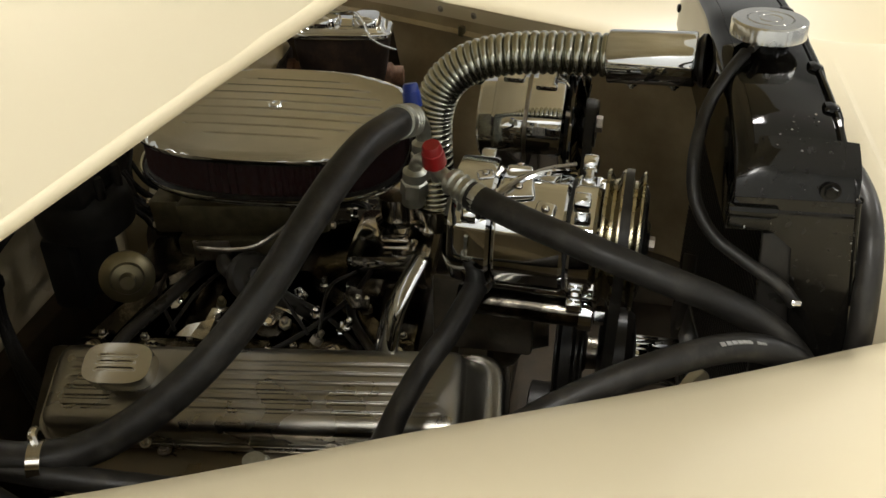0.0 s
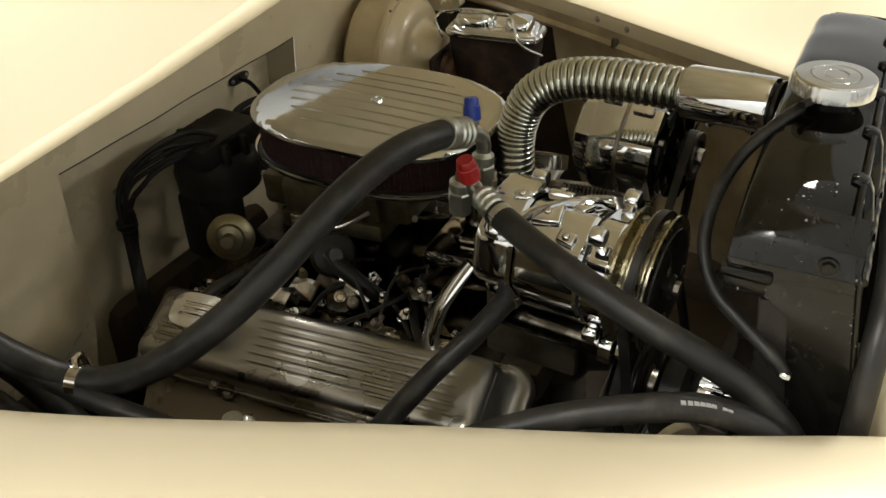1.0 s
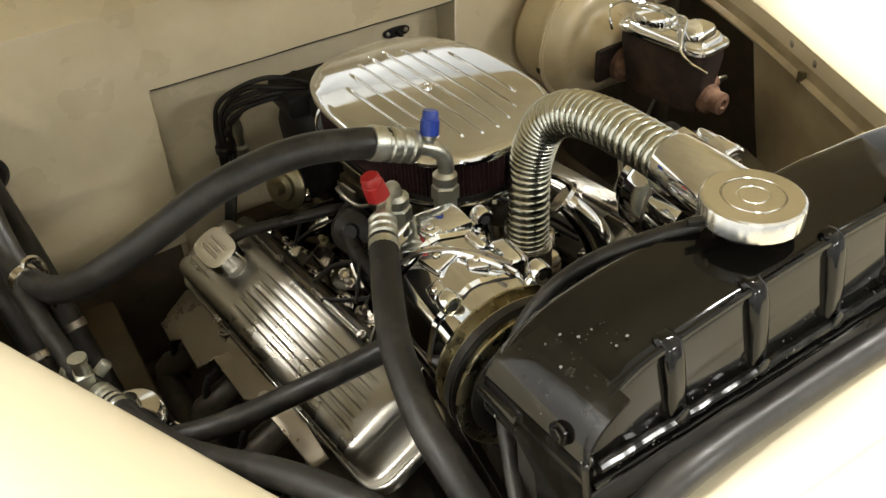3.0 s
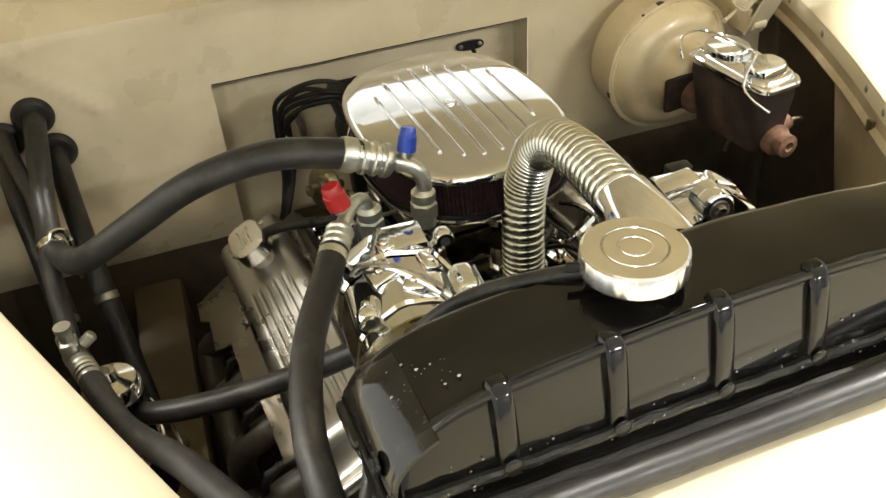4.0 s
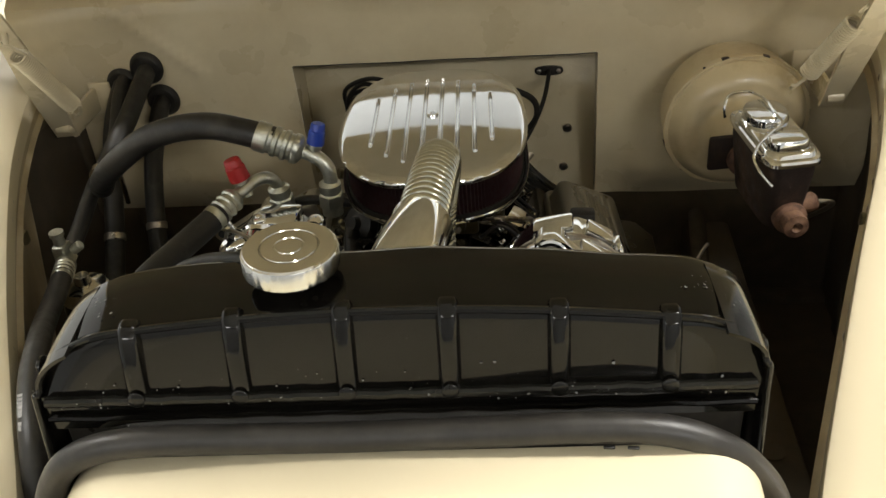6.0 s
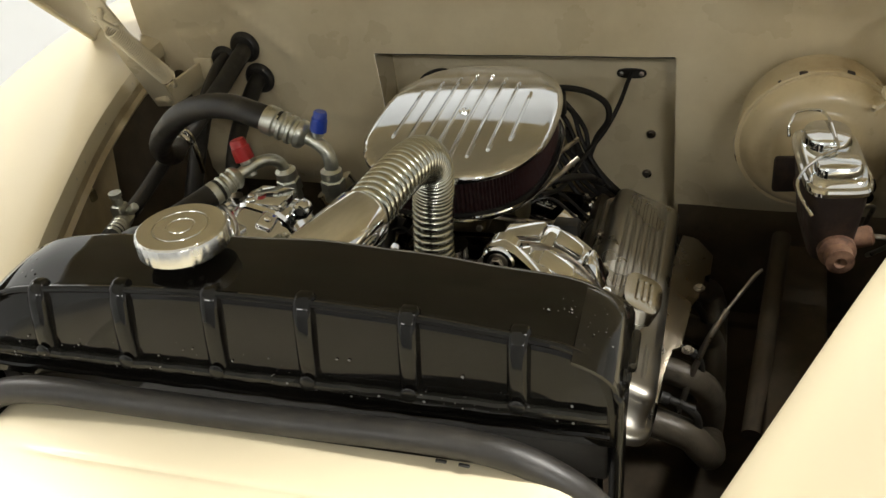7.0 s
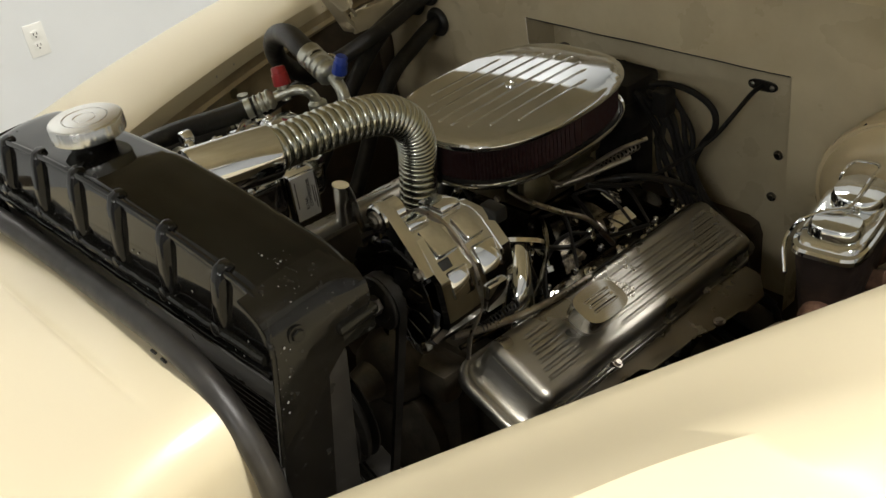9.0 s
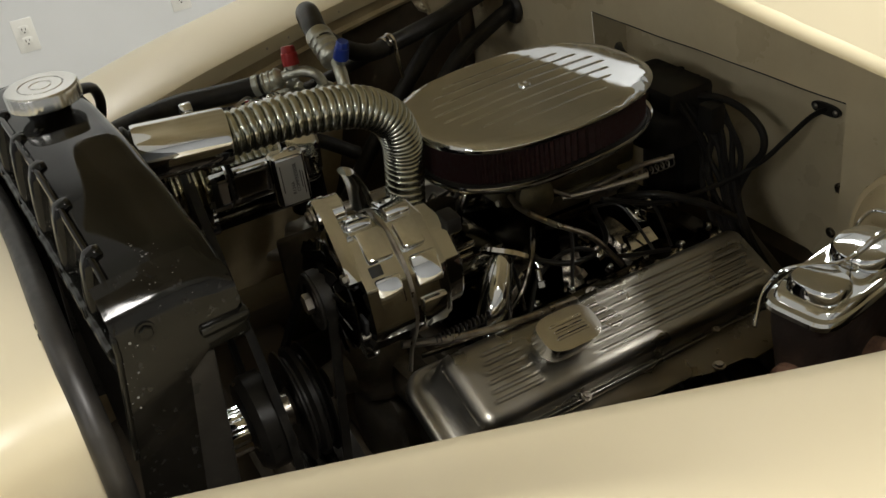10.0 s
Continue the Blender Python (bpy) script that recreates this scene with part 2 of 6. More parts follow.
def spline(points, n):
    pts = [Vector(p) for p in points]
    pts = [pts[0] * 2 - pts[1]] + pts + [pts[-1] * 2 - pts[-2]]
    out = []
    spans = len(pts) - 3
    for k in range(n + 1):
        s = k / n * spans
        i = min(int(s), spans - 1)
        t = s - i
        p0, p1, p2, p3 = pts[i:i + 4]
        out.append(0.5 * (2 * p1 + (p2 - p0) * t + (2 * p0 - 5 * p1 + 4 * p2 - p3) * t * t + (3 * p1 - p0 - 3 * p2 + p3) * t ** 3))
    return out


def frames_along(pts):
    tang = [(pts[min(i + 1, len(pts) - 1)] - pts[max(i - 1, 0)]).normalized() for i in range(len(pts))]
    side = tang[0].orthogonal().normalized()
    out = []
    for t in tang:
        side = (side - t * side.dot(t)).normalized()
        out.append((side.copy(), t.cross(side).normalized()))
    return out


def tube(points, r, n=40, seg=14, radius=None, flat=1.0):
    """A round hose or rod along a smooth curve; radius(s) scales it from 0 to 1 of its length."""
    pts = spline(points, n)
    fr = frames_along(pts)
    bm = bmesh.new()
    rings = []
    for k, (p, (u, v)) in enumerate(zip(pts, fr)):
        rr = r * (radius(k / n) if radius else 1.0)
        rings.append([bm.verts.new(p + u * (rr * math.cos(2 * math.pi * i / seg)) + v * (rr * flat * math.sin(2 * math.pi * i / seg))) for i in range(seg)])
    for a, b in zip(rings, rings[1:]):
        for i in range(seg):
            j = (i + 1) % seg
            bm.faces.new((a[i], a[j], b[j], b[i]))
    bm.faces.new(rings[0][::-1])
    bm.faces.new(rings[-1])
    return bm


def prism(outline, depth, bevel=0.0, m=None, seg=2):
    """A plate: the outline in x and y, from z = 0 up to depth."""
    bm = bmesh.new()
    low = [bm.verts.new((x, y, 0)) for x, y in outline]
    top = [bm.verts.new((x, y, depth)) for x, y in outline]
    n = len(outline)
    bm.faces.new(low[::-1])
    cap = bm.faces.new(top)
    for i in range(n):
        j = (i + 1) % n
        bm.faces.new((low[i], low[j], top[j], top[i]))
    if bevel:
        bmesh.ops.bevel(bm, geom=list(cap.edges), offset=bevel, segments=seg, profile=0.5, affect="EDGES")
    return moved(bm, m) if m is not None else bm


def loft(sections, closed=True, caps=True):
    bm = bmesh.new()
    rings = [[bm.verts.new(p) for p in sec] for sec in sections]
    n = len(rings[0])
    for a, b in zip(rings, rings[1:]):
        for i in range(n if closed else n - 1):
            j = (i + 1) % n
            bm.faces.new((a[i], a[j], b[j], b[i]))
    if closed and caps:
        bm.faces.new(rings[0][::-1])
        bm.faces.new(rings[-1])
    return bm


def sheet(rows, thick=0.0):
    """A skin through rows of points; thick: its depth along the inner side."""
    bm = bmesh.new()
    grid = [[bm.verts.new(p) for p in row] for row in rows]
    for a, b in zip(grid, grid[1:]):
        for i in range(len(a) - 1):
            bm.faces.new((a[i], a[i + 1], b[i + 1], b[i]))
    if thick:
        bm.normal_update()
        bmesh.ops.solidify(bm, geom=bm.faces[:], thickness=thick)
    return bm


def oval(a, b, n=2.7, count=96):
    out = []
    for i in range(count):
        t = 2 * math.pi * i / count
        c, s = math.cos(t), math.sin(t)
        out.append((a * math.copysign(abs(c) ** (2 / n), c), b * math.copysign(abs(s) ** (2 / n), s)))
    return out


def along(p, q, roll=0.0):
    """The pose whose z runs from p to q."""
    d = Vector(q) - Vector(p)
    return Matrix.Translation(p) @ d.to_track_quat("Z", "Y").to_matrix().to_4x4() @ pose(0, 0, 0, 0, 0, roll)


def hexagon(r, h, m=None):
    out = [(r * math.cos(math.pi / 3 * i), r * math.sin(math.pi / 3 * i)) for i in range(6)]
    return prism(out, h, r * 0.12, m, 1)


def bolt(r, h, m):
    """A hexagon head on a washer."""
    return join(hexagon(r, h, m), lathe([(0, -0.001), (r * 1.45, -0.001), (r * 1.45, r * 0.2), (0, r * 0.2)], 16, m))


def dome(r, h, seg=20, m=None):
    prof = [(r, 0)] + [(r * math.cos(a), h * math.sin(a)) for a in (0.3, 0.6, 0.9, 1.2)] + [(0.0005, h)]
    return lathe(prof, seg, m)


def words(text, size, m):
    """Flat letters in the built-in font, centred, as a bmesh."""
    cu = bpy.data.curves.new("lettering", "FONT")
    cu.body, cu.size, cu.align_x, cu.align_y, cu.extrude, cu.resolution_u = text, size, "CENTER", "CENTER", 0.0002, 3
    tmp = bpy.data.objects.new("lettering", cu)
    me = bpy.data.meshes.new_from_object(tmp)
    bm = bmesh.new()
    bm.from_mesh(me)
    bpy.data.objects.remove(tmp)
    bpy.data.curves.remove(cu)
    bpy.data.meshes.remove(me)
    return moved(bm, m)


def smooth01(x):
    x = max(0.0, min(1.0, x))
    return x * x * (3 - 2 * x)


def groove(x, y, lines, half, depth):
    """Depth of round-ended grooves that run along y: lines of (x, y from, y to)."""
    best = 0.0
    for gx, g0, g1 in lines:
        dy = max(g0 - y, 0, y - g1)
        d = math.hypot(x - gx, dy)
        if d < half:
            best = max(best, depth * math.sqrt(max(0.0, 1 - (d / half) ** 2)))
    return best


def columns(lines, half, limit):
    """Places across a grooved face: close at each groove, wide between."""
    spots = {-limit, limit, -limit * 0.985, limit * 0.985, -limit * 0.95, limit * 0.95, -limit * 0.9, limit * 0.9}
    spots |= {limit * (-1 + 2 * i / 24) for i in range(25)}
    for gx in sorted({g[0] for g in lines}):
        spots = {x for x in spots if abs(x - gx) > half * 1.45}
        spots |= {gx + half * k for k in (-1.3, -1.02, -0.93, -0.7, -0.35, 0.0, 0.35, 0.7, 0.93, 1.02, 1.3)}
    return sorted(spots)

# ---- the showroom ----
ROOM = (-2.43, 4.2, -4.2, 4.6, 3.05)
X0, X1, Y0, Y1, ZC = ROOM


def slab(name, sx, sy, sz, x, y, z, mat, label):
    ob = part(name, block(sx, sy, sz), mat)
    ob.matrix_world = pose(x, y, z)
    return tagged(ob, label, name.split("_")[0], kind="structure")


slab("floor", X1 - X0 + 0.4, Y1 - Y0 + 0.4, 0.2, (X0 + X1) / 2, (Y0 + Y1) / 2, -0.1, CONCRETE, "smooth grey concrete showroom floor under the car")
slab("ceiling", X1 - X0 + 0.4, Y1 - Y0 + 0.4, 0.15, (X0 + X1) / 2, (Y0 + Y1) / 2, ZC + 0.075, CEIL, "plain off-white showroom ceiling with lamps")
slab("wall_west", 0.15, Y1 - Y0, ZC, X0 - 0.075, (Y0 + Y1) / 2, ZC / 2, WALL, "plain pale grey painted wall with a socket")
# east and south walls are unseen, their grey keeps the bay's fill low
slab("wall_east", 0.15, Y1 - Y0, ZC, X1 + 0.075, (Y0 + Y1) / 2, ZC / 2, WALL_GREY, "unseen showroom wall, mid grey to hold back fill light")
slab("wall_north", X1 - X0 + 0.3, 0.15, ZC, (X0 + X1) / 2, Y1 + 0.075, ZC / 2, WALL, "plain pale grey painted showroom wall")
slab("wall_south", X1 - X0 + 0.3, 0.15, ZC, (X0 + X1) / 2, Y0 - 0.075, ZC / 2, WALL_GREY, "unseen showroom wall, mid grey to hold back fill light")
for lx, ly, watts in LAMPS:
    fit = thing("ceiling_light", "assumed white ceiling light out of view, with a glowing diffuser", "light", pose(lx, ly, LAMP_Z), "ceiling lights")
    part("frame", join(block(1.26, 0.03, 0.05, 0.004, m=pose(0, 0.165, 0.025)), block(1.26, 0.03, 0.05, 0.004, m=pose(0, -0.165, 0.025)),
                       block(0.03, 0.30, 0.05, 0.004, m=pose(0.615, 0, 0.025)), block(0.03, 0.30, 0.05, 0.004, m=pose(-0.615, 0, 0.025))), CEIL, fit)
    part("diffuser", block(1.2, 0.3, 0.02, m=pose(0, 0, 0.02)), DIFFUSER, fit)


def wall_socket(y):
    ob = thing("wall_socket", "white double wall socket on the pale wall", "socket", pose(X0 + 0.001, y, 0.446, 90, 0, 90), "wall sockets")
    part("plate", block(0.07, 0.115, 0.006, 0.002), OUTLET_W, ob)
    for dy in (-0.02, 0.02):
        face = part("receptacle", prism(oval(0.017, 0.0145, 4, 32), 0.003, 0.001, pose(0, dy, 0.003)), OUTLET_W, ob)
        part("slot", join(block(0.0025, 0.009, 0.002, m=pose(-0.006, dy + 0.003, 0.0062)), block(0.0025, 0.008, 0.002, m=pose(0.006, dy + 0.003, 0.0062)),
                          lathe([(0.0028, 0), (0.0028, 0.002)], 12, pose(0, dy - 0.008, 0.0052))), SLOT_DARK, face)


wall_socket(0.736)
wall_socket(0.19)


# ---- the car's body ----
def curve_of(table):
    def f(y):
        if y <= table[0][0]:
            return table[0][1]
        for (a, u), (b, v) in zip(table, table[1:]):
            if y <= b:
                return u + (v - u) * (y - a) / (b - a)
        return table[-1][1]
    return lambda y: sum(f(y + 0.015 * k) * (9 - abs(k)) for k in range(-8, 9)) / 81.0


EDGE_L = curve_of([(-0.6, -0.25), (-0.3, -0.252), (-0.15, -0.255), (-0.08, -0.285), (0.07, -0.367), (0.25, -0.460), (0.45, -0.558), (0.6, -0.628), (0.7, -0.665), (0.8, -0.702), (0.95, -0.745), (1.3, -0.77)])
EDGE_R = curve_of([(-0.6, 0.33), (-0.3, 0.332), (-0.12, 0.338), (0.0, 0.374), (0.18, 0.441), (0.33, 0.496), (0.48, 0.554), (0.6, 0.602), (0.8, 0.665), (0.95, 0.70), (1.3, 0.73)])
EDGE_Z = 0.838
YS = [-0.62 + 0.02 * i for i in range(112)]
SECTION = [(0.0, -0.030), (0.0, -0.012), (0.002, -0.004), (0.007, 0.0), (0.03, 0.008), (0.08, 0.018), (0.14, 0.020), (0.20, 0.012), (0.26, -0.008),
           (0.33, -0.045), (0.40, -0.10), (0.46, -0.18), (0.50, -0.28), (0.52, -0.40), (0.525, -0.55)]


def fall(y):
    """How far the bonnet line drops towards the nose."""
    return 0.10 * max(0.0, -y - 0.15) ** 1.5


def fender(edge, side, label):
    ob = thing("front_fender", label, "fender", pose(edge(0.4) + side * 0.2, 0.4, 0.3), "front fenders")
    def lift(y):
        return 0.003 + 0.013 * smooth01(y / 0.36) if side < 0 else 0.0
    def crown(d, y):
        """The fender swells towards the headlamp on the brake side."""
        return 0.105 * smooth01((d - 0.04) / 0.2) * (1.0 - smooth01((y - 0.1) / 0.5)) if side > 0 else 0.0
    rows = []
    for y in YS:
        rows.append([(edge(y) + side * d, y, EDGE_Z + lift(y) + h - fall(y) + crown(d, y)) for d, h in SECTION])
    part("skin", sheet(rows, 0.002), CREAM, ob, outside=True)
    rows = []
    for y in [yy for yy in YS if -0.1 <= yy <= 1.0]:
        e = edge(y)
        deep = math.sqrt(max(0.0, 1 - (max(0.0, y - 0.46) / 0.17) ** 2))
        rows.append([(e + side * u * (1 if h > -0.07 else deep), y, EDGE_Z + lift(y) + (h if h > -0.07 else -0.063 + (h + 0.062) * deep)) for u, h in ((0.0035, -0.006), (0.0035, -0.05), (0.0, -0.052), (-0.004, -0.056), (0.0, -0.062),
                                                               (0.004, -0.10), (0.012, -0.20), (0.03, -0.34), (0.06, -0.5))])
    apron = part("inner_apron", sheet(rows, 0.002), APRON, ob, "dusty tan inner apron", outside=True)
    head = None
    for y in ((0.20, 0.461, 0.512, 0.64, 0.80) if side < 0 else (0.226, 0.472, 0.538, 0.72, 0.86)):
        m = ob.matrix_basis.inverted() @ pose(edge(y) + side * 0.003, y, EDGE_Z + lift(y) - 0.018, 0, -side * 90, math.degrees(-side * 0.4))
        if head is None:
            head = part("rivet", dome(0.0075, 0.005, 16), STEEL, apron)
            head.matrix_basis = m
        else:
            again(head, m, apron)
    clip = ob.matrix_basis.inverted() @ pose(edge(0.495) - side * 0.003, 0.495, EDGE_Z - 0.05)
    part("clip", block(0.008, 0.014, 0.02, 0.003, m=clip), BRASS_STEEL, apron)
    return ob


fender(EDGE_L, -1, "glossy cream painted front fender beside the engine bay")
fender(EDGE_R, 1, "glossy cream painted front fender by the brake cylinder")

# firewall with a recessed panel
REC_L, REC_R, REC_T, REC_B = -0.289, 0.250, 0.830, 0.36
BEADS = [((-0.60, 0.965), (-0.455, 0.826), 0.013, 0.008), ((0.415, 1.02), (0.415, 0.60), 0.007, 0.006), ((-0.36, 1.02), (-0.36, 0.60), 0.007, 0.005),
         ((-0.10, 1.02), (-0.10, 0.84), 0.006, 0.005), ((0.62, 0.965), (0.50, 0.86), 0.012, 0.006), ((-0.62, 0.70), (-0.33, 0.70), 0.02, 0.004)]


def firewall_y(x, z):
    y = 0.978 + (0.83 - z) * 0.075 + 0.015 * x
    if z < 0.62:
        y += 0.9 * (0.62 - z) ** 2
    if z > 0.952:
        y += 0.055 * smooth01((z - 0.952) / 0.05)
    y -= 0.022 * math.exp(-((z - 0.60) / 0.055) ** 2) * smooth01((abs(x) - 0.28) / 0.08)
    y += 0.0011 * math.sin(21 * x + 1.3) * math.sin(17 * z + 0.5) + 0.0007 * math.sin(43 * x + 11 * z)
    for dx0, dz0, amp, wide in ((0.36, 0.665, 0.004, 0.022), (0.375, 0.640, -0.003, 0.018), (0.335, 0.60, 0.004, 0.03), (-0.47, 0.72, 0.004, 0.035), (-0.64, 0.80, -0.003, 0.03), (-0.40, 0.90, 0.0025, 0.05)):
        y -= amp * math.exp(-((x - dx0) ** 2 + (z - dz0) ** 2) / wide ** 2)
    for (ax, az), (bx, bz), half, high in BEADS:
        dx, dz = bx - ax, bz - az
        t = max(0.0, min(1.0, ((x - ax) * dx + (z - az) * dz) / (dx * dx + dz * dz)))
        d = math.hypot(x - ax - t * dx, z - az - t * dz)
        if d < half:
            y -= high * (0.5 + 0.5 * math.cos(math.pi * d / half))
    return y


def firewall():
    ob = thing("firewall", "tan cream painted firewall with a recessed panel", "firewall", pose(0, 1.0, 0.4))
    part("floor_flange", block(1.50, 0.10, 0.02, 0.004, m=pose(0, 1.10, 0.235)), TYRE_DARK, ob, outside=True)
    part("lower_panel", block(1.50, 0.012, 0.20, 0.003, m=pose(0, 1.10, 0.325)), TYRE_DARK, ob, outside=True)
    xs = sorted({round(-0.78 + 0.0125 * i, 4) for i in range(126)} | {REC_L, REC_R})
    zs = sorted({round(0.535 + 0.0125 * i, 4) for i in range(39)} | {REC_T})
    bm = bmesh.new()
    vs = {}

    def vert(x, z):
        if (x, z) not in vs:
            vs[x, z] = bm.verts.new((x, firewall_y(x, z), z))
        return vs[x, z]

    for x0, x1 in zip(xs, xs[1:]):
        for z0, z1 in zip(zs, zs[1:]):
            if x0 >= REC_L and x1 <= REC_R and z1 <= REC_T:
                continue
            bm.faces.new((vert(x0, z0), vert(x1, z0), vert(x1, z1), vert(x0, z1)))
    part("outer_panel", bm, CREAM_DULL, ob, outside=True)
    sides = bmesh.new()
    back_t, back_b = 1.050, 1.072
    ring = [(REC_L, REC_B), (REC_L, REC_T), (REC_R, REC_T), (REC_R, REC_B)]
    for (ax, az), (bx, bz) in zip(ring, ring[1:]):
        n = 16
        rows = []
        for i in range(n + 1):
            x, z = ax + (bx - ax) * i / n, az + (bz - az) * i / n
            yb = back_t + (back_b - back_t) * (REC_T - z) / (REC_T - REC_B)
            rows.append([(x, firewall_y(x, max(z, 0.47)) + 0.0005, z), (x, yb, z)])
        piece = sheet(rows)
        sides = join(sides, piece)
    part("recess_side", sides, CREAM_DULL, ob, outside=True)
    rows = []
    for i in range(25):
        z = REC_B + (REC_T - REC_B) * i / 24
        yb = back_t + (back_b - back_t) * (REC_T - z) / (REC_T - REC_B)
        rows.append([(REC_L + (REC_R - REC_L) * j / 24, yb, z) for j in range(25)])
    part("recess_seam", tube([(REC_L + 0.002 + (REC_R - REC_L - 0.004) * i / 20, firewall_y(REC_L + (REC_R - REC_L) * i / 20, REC_T) + 0.0006, REC_T + 0.0002) for i in range(21)], 0.0014, 40, 6), SLOT_DARK, ob, "dark seam over the recess", outside=True)
    part("recess_panel", sheet(rows), CREAM_DULL, ob, outside=True)
    part("toe_board", join(block(1.50, 0.02, 0.345, 0.004, m=pose(0, 1.092, 0.4005)), block(0.40, 0.10, 0.28, 0.03, m=pose(-0.02, 1.08, 0.372))), TYRE_DARK, ob, "dark sloping toe board", outside=True)
    for x, z in ((0.200, 0.650), (0.192, 0.565)):
        yb = back_t + (back_b - back_t) * (REC_T - z) / (REC_T - REC_B)
        part("bolt", bolt(0.006, 0.005, pose(x, yb - 0.001, z, 90, 0, 0)), STEEL, ob, outside=True)
    y = firewall_y(-0.384, 0.995)
    part("bolt", bolt(0.0065, 0.004, pose(-0.384, y, 0.995, 50, 0, 0)), STEEL, ob, outside=True)
    return ob


firewall()


def cowl():
    ob = thing("cowl", "cream painted cowl panel behind the hood", "cowl", pose(0, 1.3, 0.9))
    rows = []
    for i in range(25):
        x = -0.78 + 1.56 * i / 24
        rows.append([(x, 1.022 + 0.012 * x + 0.10 * j, 1.009 - 0.10 * max(0.0, abs(x) / 0.78 - 0.5) ** 2 + 0.012 * j) for j in range(8)])
    part("panel", sheet(rows, 0.003), CREAM, ob, outside=True)


cowl()


def hood_edge(s):
    """Height of the hood's rim, which turns down a little towards its nose."""
    return 0.835 + 0.665 * s - 0.06 * smooth01((s - 0.68) / 0.2)


def hood_half(s):
    """Half the hood's width from its hinge (0) to its nose (1)."""
    return (0.90 - 0.56 * s + 0.40 * max(0.0, s - 0.55)) * (1 - 0.5 * smooth01((s - 0.88) / 0.12))


def hood():
    """The hood stands open on its rear hinges."""
    ob = thing("hood", "cream painted hood propped open over the engine", "hood", pose(0, 0.95, 0.95))
    rows = []
    n = 28
    for i in range(n + 1):
        s = i / n
        y, z = 0.98 - 1.02 * s, hood_edge(s)
        half = hood_half(s)
        high = 0.315 - 0.11 * s
        row = []
        for k in range(33):
            a = math.pi * k / 32
            cx = math.copysign(abs(math.cos(a)) ** 0.75, math.cos(a))
            up = math.sin(a) ** 0.8
            row.append((0.01 - half * cx, y + 0.05 * up + 0.45 * high * up * smooth01(s * 3), z + 0.87 * high * up))
        rows.append(row)
    part("skin", sheet(rows, 0.003), CREAM, ob, outside=True)
    part("inner_panel", sheet([[(x * 0.998, y - 0.003, z - 0.0035) for x, y, z in row] for row in rows], 0.002), HOOD_INNER, ob, "duller tan underside", outside=True)
    for side in (-1, 1):
        pts = []
        for i in range(n + 1):
            s = i / n
            half = hood_half(s)
            pts.append((0.01 + side * (half - 0.0005), 0.98 - 1.02 * s - 0.001, hood_edge(s) - 0.002))
        part("rolled_edge", tube(pts, 0.0055, 80, 14), HOOD_INNER, ob, outside=True)


hood()


def nose_panel():
    ob = thing("nose_panel", "glossy cream nose panel in front of the radiator", "car panel", pose(0.03, -0.3, 0.6))
    rows = []
    for j in range(141):
        v = -0.040 - 0.60 * (j / 140) ** 2.2
        half, r = 0.232 + 0.10 * smooth01((-v - 0.08) / 0.3), 0.05
        prof = [(half * k / 10, 0.0) for k in range(10)]
        prof += [(half + r * math.sin(a), r * math.cos(a) - r) for a in [math.pi / 2 * k / 8 for k in range(9)]] + [(half + r, -0.12), (half + r + 0.01, -0.24)]
        row = []
        for side in (-1, 1):
            for u, dz in (prof[::-1] if side < 0 else prof[1:]):
                z = 0.9135 + 0.004 * side * u / 0.3 + dz - 0.16 * max(0.0, -v - 0.05) ** 1.25
                if dz > -0.02:
                    z -= 0.0018 * math.exp(-((v + 0.090) / 0.003) ** 2) * smooth01((0.2 - u) / 0.05)
                row.append((0.036 + side * u, v + 0.012 + 0.03 * side * u, z))
        rows.append(row)
    part("skin", sheet(rows, 0.002), CREAM, ob, outside=True)
    part("screw", bolt(0.0055, 0.003, pose(-0.292, -0.09, 0.843, 0, -55, 0)), STEEL, ob, outside=True)


nose_panel()

SEAL = [(-0.288, -0.052, 0.722), (-0.283, -0.048, 0.792), (-0.272, -0.046, 0.850), (-0.248, -0.044, 0.902), (-0.215, -0.042, 0.927), (-0.165, -0.038, 0.935), (-0.09, -0.030, 0.930), (0.0, -0.024, 0.927),
        (0.10, -0.022, 0.931), (0.18, -0.021, 0.935), (0.245, -0.020, 0.931), (0.290, -0.019, 0.911), (0.318, -0.018, 0.882), (0.336, -0.018, 0.845), (0.346, -0.020, 0.79), (0.35, -0.026, 0.722)]


def hood_seal():
    ob = thing("hood_seal", "black rubber hood seal along the nose panel", "seal", pose(0.03, -0.022, 0.90))
    bulb = part("bulb", tube(SEAL, 0.0125, 110, 14), RUBBER_SOFT, ob, outside=True)
    for s in (0.62, 0.64):
        p, q = spline(SEAL, 110)[int(110 * s)], spline(SEAL, 110)[int(110 * s) + 1]
        part("clip", block(0.003, 0.002, 0.009, 0.0008, m=along(p - Vector((0, 0.0125, 0.0085)), q - Vector((0, 0.0125, 0.0085)))), RUBBER, bulb, outside=True)


hood_seal()


